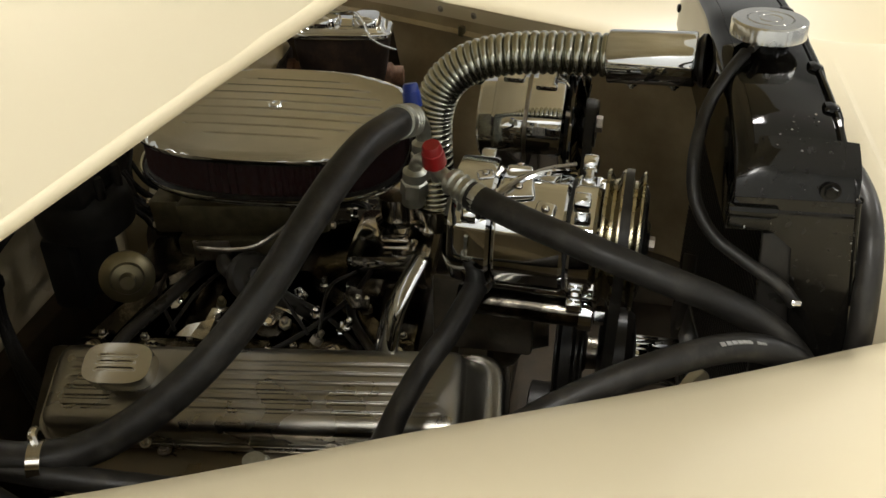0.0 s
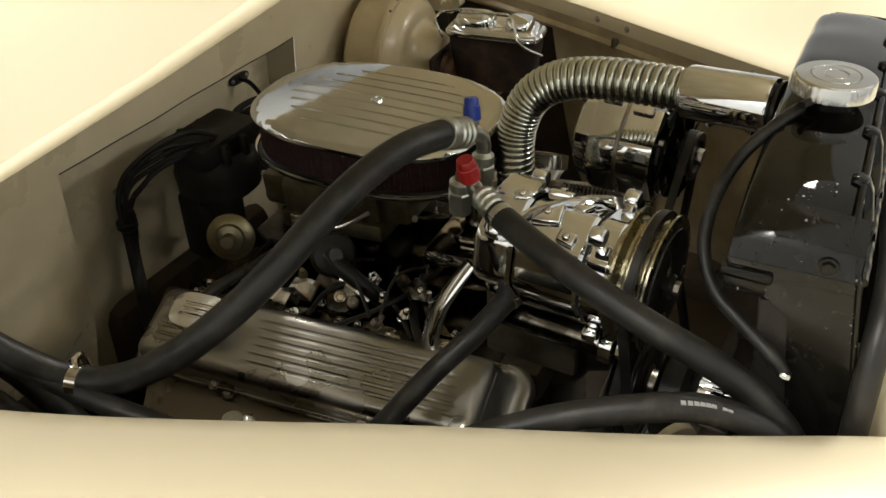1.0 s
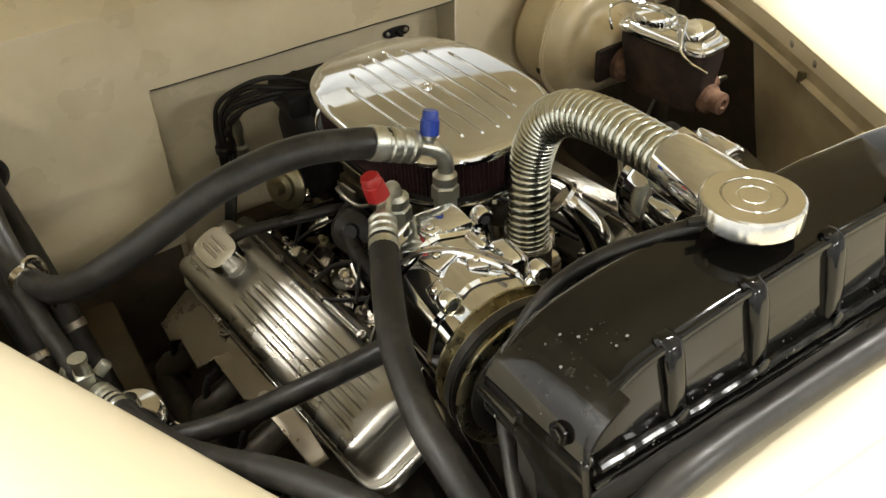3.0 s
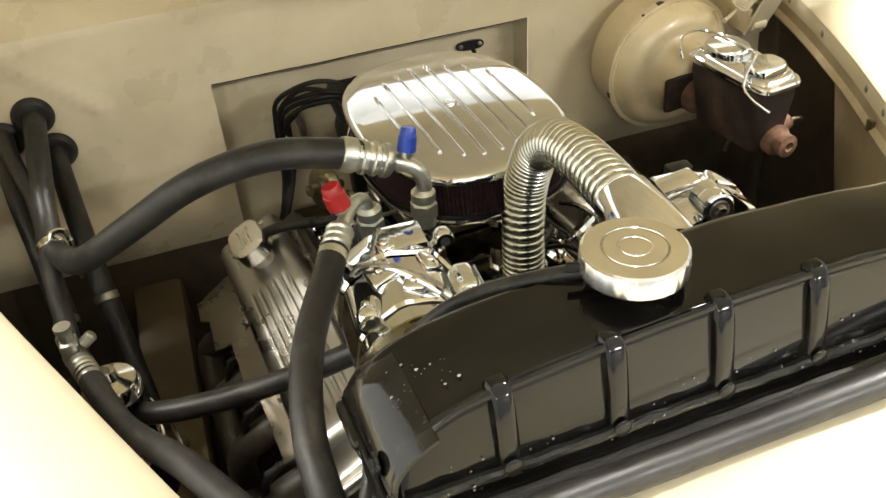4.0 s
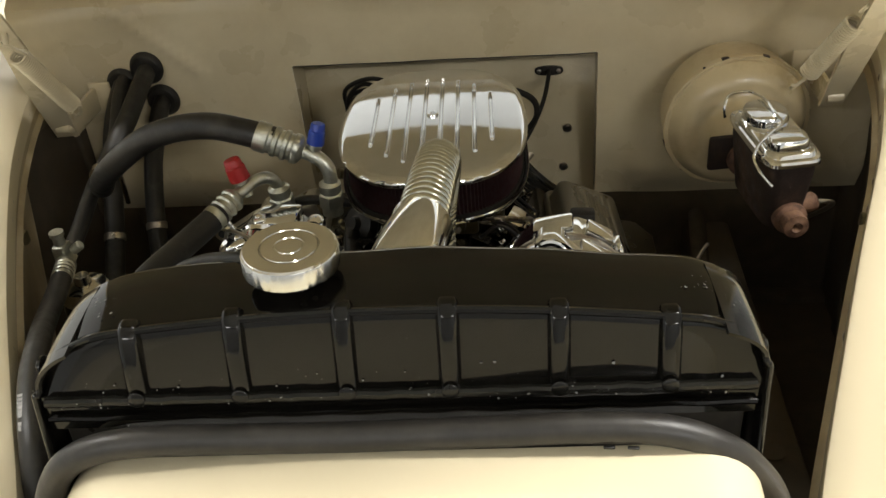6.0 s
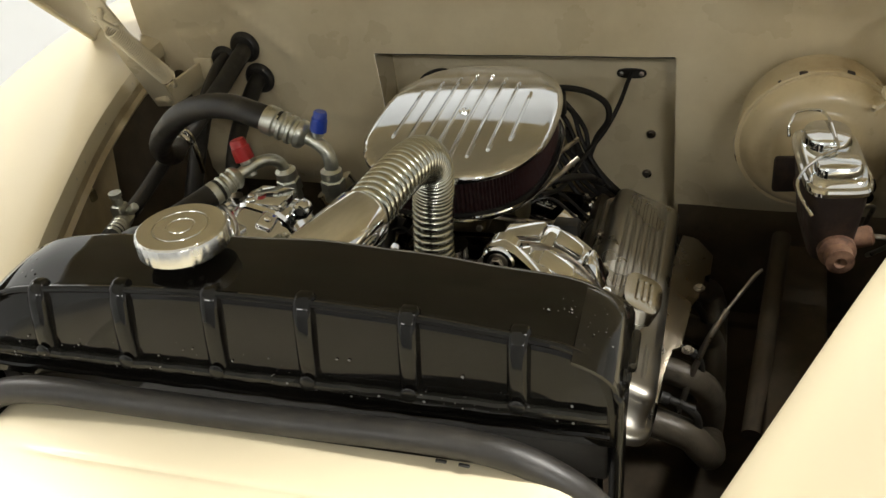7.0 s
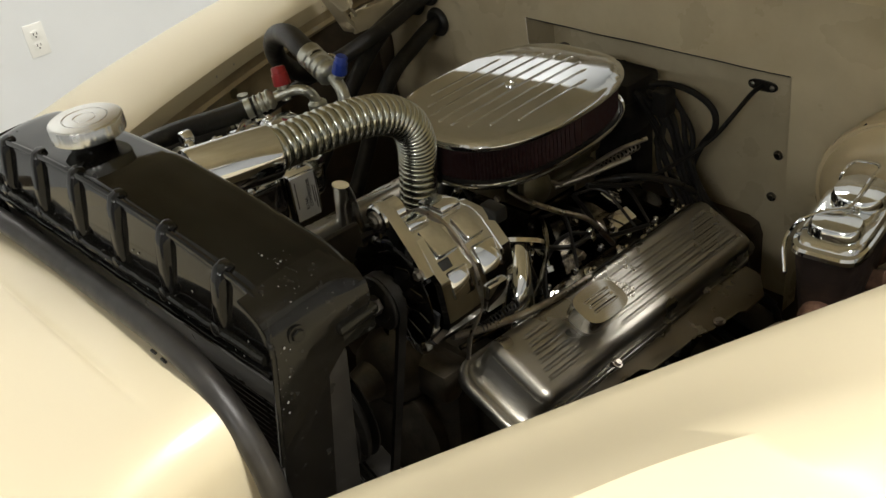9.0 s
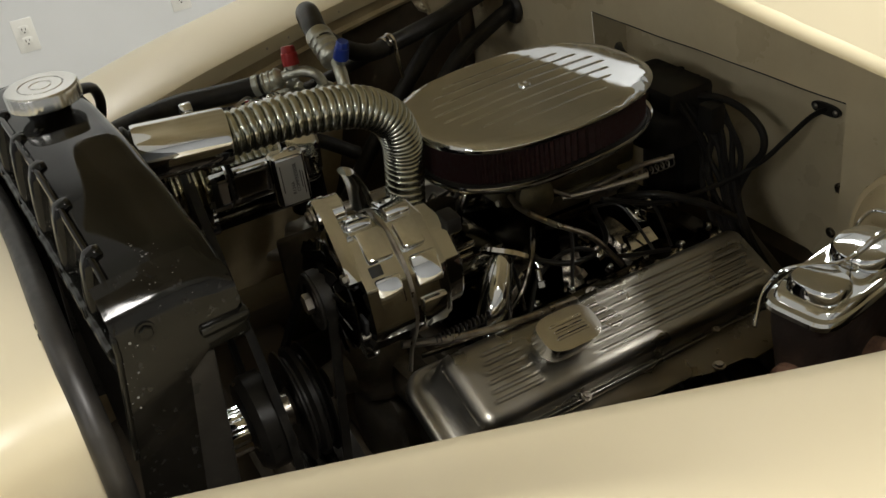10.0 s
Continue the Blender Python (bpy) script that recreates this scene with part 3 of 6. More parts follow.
def chassis():
    """What closes the bay below: the frame rails, the crossmember and the dark floor."""
    for x, lab in ((-0.47, "dusty tan frame rail under the engine bay"), (0.48, "dark dusty frame rail under the engine bay")):
        ob = thing("frame_rail", lab, "frame rail", pose(x, 0.4, 0.36), "frame rails")
        part("rail", block(0.09, 1.7, 0.11, 0.012, m=pose(0, 0.1, 0)), DUSTY if x < 0 else TYRE_DARK, ob)
        for yy in (-0.15, 0.05, 0.25):
            part("hole_rim", lathe([(0.012, 0), (0.018, 0), (0.018, 0.004), (0.012, 0.004)], 20, pose(0.0, yy, 0.055)), TYRE_DARK, ob)
    ob = thing("crossmember", "black crossmember under the engine", "crossmember", pose(0, 0.25, 0.31))
    part("beam", block(0.95, 0.16, 0.12, 0.02), TYRE_DARK, ob)
    part("splash_pan", block(1.5, 1.6, 0.02, 0.005, m=pose(0, 0.45, 0.22)), TYRE_DARK, ob, "dark oily splash pan", outside=True)
    for x in (-0.3, 0.3):
        part("hanger", block(0.04, 0.04, 0.05, 0.004, m=pose(x, 0.25, 0.245)), TYRE_DARK, ob, outside=True)
    for x in (-0.72, 0.74):
        o = thing("wheel_housing", "black wheel housing beside the engine bay", "wheel housing", pose(x, 0.45, 0.50), "wheel housings")
        part("housing", block(0.02, 1.5, 0.58, 0.005), TYRE_DARK, o)
        for yy in (-0.5, 0.0, 0.5):
            part("stiffener", block(0.012, 0.03, 0.54, 0.004, m=pose(0.014 if x < 0 else -0.014, yy, 0)), TYRE_DARK, o)


chassis()

# ---- radiator ----
RAD = pose(0.033, 0.0, 0.955, 0, 1.4, 3.7)
HALF = 0.290


def tank_top(x):
    """Height of the tank's front top edge over its seam."""
    a = abs(x)
    z = 0.069 - 0.30 * x * x
    reach, drop = (0.055, 0.026) if x > 0 else (0.070, 0.040)
    if a > HALF - reach:
        t = min(1.0, (a - (HALF - reach)) / reach)
        z -= drop * (1 - math.sqrt(max(0.0, 1 - t * t)))
    return z


def rib_mesh(x):
    """A pressed stiffener: a rounded channel up the front that turns over the top edge."""
    zt = tank_top(x)
    w = 0.0092
    secs = []
    for y, z, ny, nz, h, k in ((0.001, 0.001, -1.0, 0.1, 0.0040, 1.15), (0.003, 0.008, -1.0, 0.15, 0.0062, 1.02), (0.007, zt * 0.45, -0.98, 0.2, 0.0074, 1.0), (0.012, zt * 0.82, -0.95, 0.3, 0.0078, 1.0),
                               (0.0155, zt * 0.97, -0.72, 0.7, 0.0072, 0.98), (0.0205, zt + 0.0012, -0.25, 0.97, 0.0056, 0.96), (0.0245, zt + 0.0018, 0.2, 0.98, 0.0040, 0.92), (0.0265, zt + 0.001, 0.5, 0.85, 0.0010, 0.85)):
        row = []
        for q in range(13):
            u = -1 + 2 * q / 12
            up = h * (1 - abs(u) ** 4.0) ** 0.6 - 0.0015
            row.append((x + u * w * k, y + ny * up, z + nz * up))
        secs.append(row)
    return loft(secs)


def strap_mesh(side):
    """The side strap: bent over the end of the tank, its rear top corner cut off, then straight down."""
    rows = []
    end = tank_top(side * HALF)
    path = []
    for k in range(7):
        a = HALF - 0.034 * (1 - k / 6) ** 1.6
        path.append((a + 0.0012, tank_top(side * a) + 0.0003 + 0.0022 * k / 6))
    path += [(HALF + 0.0035, end - 0.004), (HALF + 0.0038, end * 0.4), (HALF + 0.0038, 0.0), (HALF + 0.0038, -0.022), (HALF + 0.0038, -0.05), (HALF + 0.0038, -0.12), (HALF + 0.0038, -0.25), (HALF + 0.0038, -0.48)]
    for k, (a, z) in enumerate(path):
        back = 0.110 - 0.052 * smooth01((0.0 - z) / 0.05) - 0.004 * max(0.0, 1 - k / 3)
        lean = -0.15 * max(0.0, -z)
        rows.append([(side * a, 0.0015 + (back - 0.0015) * q / 6 + lean, z + (0.0038 * math.sin(math.pi * q / 7) - (0.009 if q == 6 else 0.0) if k < 6 else 0.0)) for q in range(7)])
    if side < 0:
        rows = [r[::-1] for r in rows]
    return sheet(rows, -0.003)


def radiator():
    ob = thing("radiator", "black painted radiator with a ribbed top tank", "radiator", RAD)
    xs = [-HALF + 2 * HALF * (0.5 - 0.5 * math.cos(math.pi * i / 96)) for i in range(97)]
    sections = []
    for x in xs:
        zt = tank_top(x)
        r = 0.010
        wob = 0.0010 * math.sin(23 * x + 0.7) + 0.0006 * math.sin(61 * x)
        sec = [(x, 0.002, -0.035), (x, 0.002, 0.0)]
        for k in range(6):
            a = math.pi / 2 * k / 5
            sec.append((x, 0.014 + r - r * math.cos(a), max(zt - r + r * math.sin(a), 0.0005 * k)))
        for k in range(1, 9):
            sec.append((x, 0.024 + 0.071 * k / 8, max(zt + 0.004 * math.sin(math.pi * k / 9) + wob * (k / 8), 0.003)))
        for k in range(6):
            a = math.pi / 2 * k / 5
            sec.append((x, 0.095 + 0.016 * math.sin(a), max(zt - 0.016 + 0.016 * math.cos(a) + wob, 0.0025)))
        sec.append((x, 0.113, -0.035))
        sections.append(sec)
    tank = part("top_tank", loft(sections), BLACK_GLOSS, ob, "glossy black top tank with chipped edges", sharp=50)
    n = 60
    part("seam_flange", tube([(-HALF + 0.006 + (2 * HALF - 0.012) * i / n, -0.0015 + 0.0003 * math.sin(i * 1.7), -0.002 + 0.0004 * math.sin(i * 2.3 + 1)) for i in range(n + 1)], 0.0048, 180, 10), BLACK_CHIPPED, tank, "chipped seam along the tank")
    part("lower_bead", tube([(-HALF + 0.004 + (2 * HALF - 0.008) * i / n, -0.001, -0.020 + 0.0006 * math.sin(i * 1.1)) for i in range(n + 1)], 0.0035, 120, 8), BLACK_GLOSS, tank)
    part("front_edge_bead", tube([(x, 0.0155, tank_top(x) - 0.0012) for x in [-HALF + 0.010 + i * (2 * HALF - 0.020) / 60 for i in range(61)]], 0.0034, 150, 8), BLACK_GLOSS, tank)
    for x in (-0.208, -0.124, -0.038, 0.044, 0.130, 0.216):
        part("rib", rib_mesh(x), BLACK_GLOSS, tank, sharp=50)
        part("weld_foot", dome(0.0070, 0.0013, 14, pose(x, -0.0052, 0.001, 80, 0, 0)), BLACK_CHIPPED, tank)
    rng = random.Random(7)
    flakes = bmesh.new()
    spots = []
    for k in range(70):
        x = rng.uniform(-HALF + 0.02, HALF - 0.02)
        if k % 2:
            spots.append((Vector((x, -0.0063, rng.uniform(-0.006, 0.001))), Vector((0, -1, 0))))
        else:
            f = rng.uniform(0.0, 0.35)
            spots.append((Vector((x, 0.0018 + 0.012 * f, tank_top(x) * f * 0.8 + 0.003)), Vector((0, -1, 0.2))))
    for cx, cy, n in ((0.252, 0.052, 14), (0.262, 0.040, 12), (0.240, 0.060, 5), (-0.238, 0.045, 10), (-0.250, 0.060, 8), (0.268, 0.080, 6)):
        for k in range(n):
            x, y = rng.gauss(cx, 0.007), rng.gauss(cy, 0.008)
            if abs(x) < HALF - 0.036 and 0.026 < y < 0.094:
                spots.append((Vector((x, y, tank_top(x) + 0.0042)), Vector((0.3 if x > 0 else -0.3, 0, 1))))
    for k in range(64):
        side = -1 if k % 3 == 0 else 1
        if k % 2:
            p = Vector((side * (HALF + 0.0041), 0.003 + 0.03 * rng.random() ** 2, rng.uniform(-0.06, tank_top(HALF) - 0.006)))
            p.y += -0.15 * max(0.0, -p.z)
            spots.append((p, Vector((side, 0, 0))))
        else:
            a = HALF - 0.034 * rng.random() ** 1.5
            spots.append((Vector((side * a, rng.uniform(0.035, 0.080), tank_top(side * a) + 0.0052)), Vector((side * 0.5, 0, 0.86))))
    for p, up in spots:
        r = 0.0004 + 0.0013 * rng.random() ** 3
        q = up.to_track_quat("Z", "Y").to_matrix()
        n = rng.randint(5, 7)
        ring = [flakes.verts.new(p + q @ Vector((r * rng.uniform(0.5, 1.2) * math.cos(2 * math.pi * i / n), r * rng.uniform(0.5, 1.2) * math.sin(2 * math.pi * i / n), 0.0003))) for i in range(n)]
        flakes.faces.new(ring)
    tagged(part("chipped_paint", flakes, CHIP, tank, "pale chips in the black paint"), kind="stuff")
    lower = part("header", block(2 * HALF - 0.012, 0.050, 0.05, 0.004, m=pose(0, 0.036, -0.058)), BLACK_SATIN, ob)
    part("core", block(2 * HALF - 0.03, 0.036, 0.46, 0.002, m=pose(0, 0.036, -0.31)), BLACK_SATIN, ob)
    fin = part("fin", block(2 * HALF - 0.034, 0.044, 0.0009), BLACK_SATIN, ob)
    fin.matrix_basis = pose(0, 0.036, -0.088)
    for k in range(1, 56):
        again(fin, pose(0, 0.036, -0.088 - 0.008 * k), ob)
    for side in (-1, 1):
        side_plate = part("side_strap", strap_mesh(side), BLACK_WORN, ob, "black side strap bent over the tank end", sharp=40)
        bead = []
        for k in range(9):
            a = HALF - 0.050 * (1 - k / 8) ** 1.5
            bead.append((side * a, 0.0150 - 0.0125 * (k / 8) ** 2, tank_top(side * a) - 0.0008))
        end = tank_top(side * HALF)
        bead += [(side * (HALF + 0.0028), 0.0018, end * 0.75), (side * (HALF + 0.0030), 0.0012, end * 0.35), (side * (HALF + 0.0030), 0.0010, 0.0), (side * (HALF + 0.0030), -0.0035, -0.03), (side * (HALF + 0.0030), -0.016, -0.11)]
        part("strap_bead", tube(bead, 0.0028, 60, 10), BLACK_CHIPPED, side_plate, "chipped front edge of the strap")
        part("core_side", block(0.008, 0.046, 0.44, 0.003, m=pose(side * (HALF - 0.004), 0.036, -0.255, -5, 0, 0)), BLACK_SATIN, ob)
        part("rear_lip", join(block(0.012, 0.046, 0.012, 0.0035, m=pose(side * (HALF + 0.003), 0.092, -0.012)), block(0.007, 0.040, 0.020, 0.003, m=pose(side * (HALF + 0.001), 0.092, -0.024))), BLACK_CHIPPED, ob)
        part("bolt", bolt(0.0062, 0.004, pose(side * (HALF + 0.0035), 0.0277, 0.012, 0, side * 90, 0)), BLACK_CHIPPED, side_plate)
    neck = part("filler_neck", lathe([(0.031, 0), (0.030, 0.004), (0.0235, 0.010), (0.0235, 0.026), (0.028, 0.028), (0.028, 0.034)], 40, pose(-0.081, 0.062, 0.057)), BLACK_GLOSS, ob)
    part("overflow_spigot", tube([(-0.077, 0.062, 0.080), (-0.105, 0.075, 0.081), (-0.123, 0.085, 0.080)], 0.004, 8, 10), BLACK_SATIN, neck)
    part("inlet_neck", lathe([(0.031, 0), (0.031, 0.004), (0.026, 0.008), (0.026, 0.02)], 36, along((0.0172, 0.110, 0.9785), (0.018, 0.116, 0.978))), BLACK_SATIN, ob, outside=True)
    at = pose(-0.081, 0.062, 0.082)
    prof = [(0.030, 0.0), (0.0385, 0.0), (0.0394, 0.0008), (0.0394, 0.0152), (0.0388, 0.0164), (0.0375, 0.0172)]
    cap = part("radiator_cap", lathe(prof, 252, at, squash=lambda a, h: 1.0 - 0.008 * abs(math.sin(a * 14)) ** 3), CAP_SIDE, ob,
               "polished billet cap with a fluted edge", sharp=30)
    prof = [(0.0376, 0.0170), (0.0368, 0.0177), (0.0245, 0.0179), (0.0241, 0.0172), (0.0230, 0.0172), (0.0226, 0.0179), (0.0125, 0.0180), (0.0121, 0.0173), (0.0110, 0.0173), (0.0106, 0.0180), (0.0005, 0.0181)]
    part("cap_face", lathe(prof, 96, at), CAP_TOP, cap, "satin turned face with two ring grooves", sharp=24)
    return ob


radiator()


# ---- chrome flexible radiator hose ----
def flex_hose():
    ob = thing("radiator_hose", "chrome corrugated radiator hose with a smooth end sleeve", "radiator hose", pose(0.02, 0.30, 0.90))
    pts = [(0.033, 0.210, 0.971), (0.034, 0.27, 0.970), (0.035, 0.33, 0.965), (0.034, 0.382, 0.952), (0.030, 0.418, 0.925), (0.024, 0.434, 0.888), (0.018, 0.436, 0.85), (0.014, 0.432, 0.795), (0.013, 0.431, 0.752)]
    turns = 46
    part("corrugated_tube", tube(pts, 0.0265, turns * 12, 32, radius=lambda s: 1.0 - 0.17 * (1.0 - math.sqrt(abs(math.sin(math.pi * turns * s))))), FLEX, ob, sharp=60, outside=True)
    m = along((0.021, 0.116, 0.978), (0.033, 0.222, 0.970))
    sleeve = part("sleeve", lathe([(0.026, 0.004), (0.0312, 0.004), (0.0322, 0.007), (0.0322, 0.102), (0.0312, 0.105), (0.026, 0.105)], 56, m), CHROME, ob, "smooth chrome end sleeve", outside=True)
    for k in (0.025, 0.075):
        part("set_screw", join(lathe([(0.0065, 0), (0.0065, 0.004), (0.003, 0.005), (0.003, 0.008)], 16, m @ pose(0, 0, k) @ m.to_3x3().inverted().to_4x4() @ pose(0, 0, 0, 180, 0, 0) @ pose(0, 0, 0.0315))), CHROME, sleeve, outside=True)
    m = along((0.012, 0.430, 0.722), (0.013, 0.431, 0.760))
    part("lower_sleeve", lathe([(0.024, 0), (0.030, 0), (0.030, 0.03), (0.024, 0.03)], 40, m), CHROME_WORN, ob, outside=True)


flex_hose()

# ---- engine ----
ENG = Matrix.Translation((0.004, 0.36, 0.0)) @ pose(0, 0, 0, -3.9, 0, 4.0)


def air_cleaner():
    base = pose(-0.001, 0.640, 0.805, 0, 0, 3.5)
    ob = thing("air_cleaner", "oval air cleaner with a polished grooved lid and red filter", "air cleaner", base)
    a, b = 0.132, 0.180
    lines = []
    for k in range(8):
        gx = (k - 3.5) * 0.0235
        reach = (0.072, 0.105, 0.124, 0.135, 0.135, 0.124, 0.105, 0.072)[k]
        lines.append((gx, -reach, reach - 0.012))
    rows_n = 90
    rows = []
    for j in range(rows_n + 1):
        v = -1 + 2 * j / rows_n
        y = b * math.sin(v * math.pi / 2) * 0.99999
        w = a * (1 - min(1.0, abs(y / b)) ** 2.6) ** (1 / 2.6)
        row = []
        for c in columns(lines, 0.0028, a):
            x = max(-w, min(w, c))
            e = ((abs(x) / a) ** 2.6 + (abs(y) / b) ** 2.6) ** (1 / 2.6)
            z = 0.0775 + 0.0050 * (1 - e * e)
            if e > 0.93:
                z -= 0.006 * (1 - math.sqrt(max(0.0, 1 - ((e - 0.93) / 0.07) ** 2)))
            z -= groove(x, y, lines, 0.0028, 0.0036)
            row.append((x, y, z))
        rows.append(row)
    top = sheet(rows)
    bmesh.ops.remove_doubles(top, verts=top.verts[:], dist=1e-6)
    lid = part("lid", top, POLISHED, ob, "polished aluminium lid with ball-milled grooves", sharp=80)
    ring = oval(a, b, 2.6, 128)
    rim = loft([[(x * s, y * s, z) for x, y in ring] for s, z in ((1.0, 0.0715), (1.003, 0.0700), (1.0, 0.0665), (0.97, 0.0655), (0.9, 0.0655))], caps=False)
    part("rim", rim, POLISHED, lid)
    part("screw", join(lathe([(0.0005, 0.0805), (0.0085, 0.0812), (0.0085, 0.0845), (0.007, 0.0858), (0.004, 0.0858), (0.003, 0.0835), (0.0005, 0.0835)], 24)), CHROME, ob, "socket head centre screw")
    pleats = 150
    fine = oval(0.124, 0.172, 2.6, pleats * 4)
    wave = [1.0, 0.986, 0.972, 0.986]
    filt = loft([[(x * wave[i % 4], y * wave[i % 4], z) for i, (x, y) in enumerate(fine)] for z in (0.012, 0.067)], caps=False)
    part("filter", filt, FILTER_RED, ob, "pleated dark red filter element", sharp=20)
    part("filter_edge", join(loft([[(x * s, y * s, z) for x, y in ring] for s, z in ((0.90, 0.061), (0.955, 0.061), (0.955, 0.067), (0.90, 0.067))], caps=False),
                             loft([[(x * s, y * s, z) for x, y in ring] for s, z in ((0.90, 0.012), (0.955, 0.012), (0.955, 0.018), (0.90, 0.018))], caps=False)), RUBBER, ob)
    tray = loft([[(x * s, y * s, z) for x, y in ring] for s, z in ((0.5, 0.0), (0.93, 0.002), (0.975, 0.006), (1.0, 0.011), (1.008, 0.0155), (1.004, 0.0175), (0.985, 0.0165), (0.955, 0.011), (0.9, 0.010))], caps=False)
    part("base_tray", tray, POLISHED, ob, "polished base tray with a rolled lip")
    part("drop_base", loft([[(x * s, y * s, z) for x, y in ring] for s, z in ((0.62, 0.004), (0.60, -0.02), (0.52, -0.03))]), BLACK_SATIN, ob)


air_cleaner()


def round_box(w, y0, y1, r, n=6):
    """Corners of a rounded rectangle, from -w to w and from y0 to y1."""
    out = []
    for cx, cy, a0 in ((w - r, y1 - r, 0), (-w + r, y1 - r, 90), (-w + r, y0 + r, 180), (w - r, y0 + r, 270)):
        for k in range(n + 1):
            a = radians(a0 + 90 * k / n)
            out.append((cx + r * math.cos(a), cy + r * math.sin(a)))
    return out


def valve_cover(side, label):
    """A cast rocker cover with milled grooves along its top."""
    if side > 0:
        m = Matrix.Translation((0.226, 0.607, 0.612)) @ pose(0, 0, 0, 0, 0, 3.6) @ pose(0, 0, 0, -4.7, 0, 0) @ pose(0, 0, 0, 0, 25, 0)
    else:
        m = Matrix.Translation((-0.254, 0.600, 0.607)) @ pose(0, 0, 0, 0, 0, 5.0) @ pose(0, 0, 0, -3.4, 0, 0) @ pose(0, 0, 0, 0, -25, 0)
    ob = thing("valve_cover", label, "valve cover", m, "valve covers")
    L, W, H = 0.258, 0.055, 0.047
    spots = (-0.0305, -0.0183, -0.0061, 0.0061, 0.0183, 0.0305)
    lines = []
    cap_y = 0.122 if side < 0 else -0.116
    for k, gx in enumerate(spots):
        step = k if side < 0 else 5 - k
        lines.append((gx, -L + 0.032 + 0.004 * step, cap_y - 0.05))
        lines.append((gx, cap_y + 0.05, L - 0.03))
    rows = []
    ny = 100
    r = 0.018
    for j in range(ny + 1):
        y0 = L * math.sin((-1 + 2 * j / ny) * math.pi / 2)
        row = []
        for x0 in columns(lines, 0.0029, W):
            x, y = x0, y0
            dx, dy = max(0.0, abs(x) - (W - r)) / r, max(0.0, abs(y) - (L - r)) / r
            d = math.hypot(dx, dy)
            if d > 1:
                x = math.copysign(W - r + r * dx / d, x) if dx else x
                y = math.copysign(L - r + r * dy / d, y) if dy else y
                d = 1.0
            z = H - r * 0.8 * (1 - math.sqrt(1 - d * d)) - groove(x, y, lines, 0.0029, 0.0019)
            row.append((x, y, z))
        rows.append(row)
    part("top", sheet(rows), BRUSHED, ob, "satin aluminium top with milled grooves", sharp=80)
    secs = []
    for w, f, z in ((0.0, 0.0, H - r * 0.8), (0.0, 0.004, 0.026), (0.0005, 0.010, 0.016), (0.001, 0.020, 0.009), (0.002, 0.027, 0.007), (0.004, 0.031, 0.0085), (0.006, 0.035, 0.0105), (0.008, 0.040, 0.0105), (0.010, 0.044, 0.007), (0.010, 0.045, 0.0)):
        secs.append([(x, y, z) for x, y in round_box(W + w, -L - f, L + f * 0.45, r + f * 0.35)])
    part("skirt", loft(secs, caps=False), BRUSHED, ob, "satin aluminium skirt with a thick rolled rail", sharp=60)
    for y in (-0.10, 0.13):
        for x in (-1, 1):
            part("bolt", bolt(0.0050, 0.005, pose(x * (W + 0.006), y, 0.0105)), STEEL, ob)
    # breather cap
    cap = thing("breather_cap", "polished oval breather cap with three grooves on the valve cover", "breather cap", m @ pose(0.0, cap_y, H - 0.002) @ pose(0.008 if side < 0 else 0.0, 0.03 if side < 0 else 0.004, -0.008), "breather caps")
    shape = oval(0.026, 0.042, 3.2, 64)
    body = loft([[(x * s, y * s, z) for x, y in shape] for s, z in ((0.70, 0.0), (0.72, 0.012), (0.82, 0.022), (0.95, 0.030), (0.97, 0.034))])
    part("neck", body, BREATHER_SIDE, cap)
    rows = []
    glines = [(gx, -0.022, 0.022) for gx in (-0.0085, 0.0, 0.0085)]
    rings = 22
    bm = bmesh.new()
    prev = None
    fine = oval(0.026, 0.042, 3.2, 140)
    for k in range(rings + 1):
        s = k / rings
        ring = []
        for x, y in fine:
            px, py = x * s, y * s
            z = 0.055 - 0.003 * s * s - groove(px, py, glines, 0.0022, 0.0016)
            ring.append(bm.verts.new((px, py, z)))
        if prev:
            for i in range(len(fine)):
                j = (i + 1) % len(fine)
                bm.faces.new((prev[i], prev[j], ring[j], ring[i]))
        prev = ring
    edge = bm.verts
    for s, z in ((1.0, 0.052), (1.008, 0.049), (1.0, 0.029), (0.86, 0.029)):
        ring = [edge.new((x * s, y * s, z)) for x, y in fine]
        for i in range(len(fine)):
            j = (i + 1) % len(fine)
            bm.faces.new((prev[i], prev[j], ring[j], ring[i]))
        prev = ring
    bmesh.ops.remove_doubles(bm, verts=bm.verts[:], dist=1e-6)
    part("cap_top", bm, BREATHER, cap, sharp=60)


valve_cover(-1, "satin aluminium valve cover on the hose side of the engine")
valve_cover(1, "satin aluminium valve cover on the alternator side of the engine")


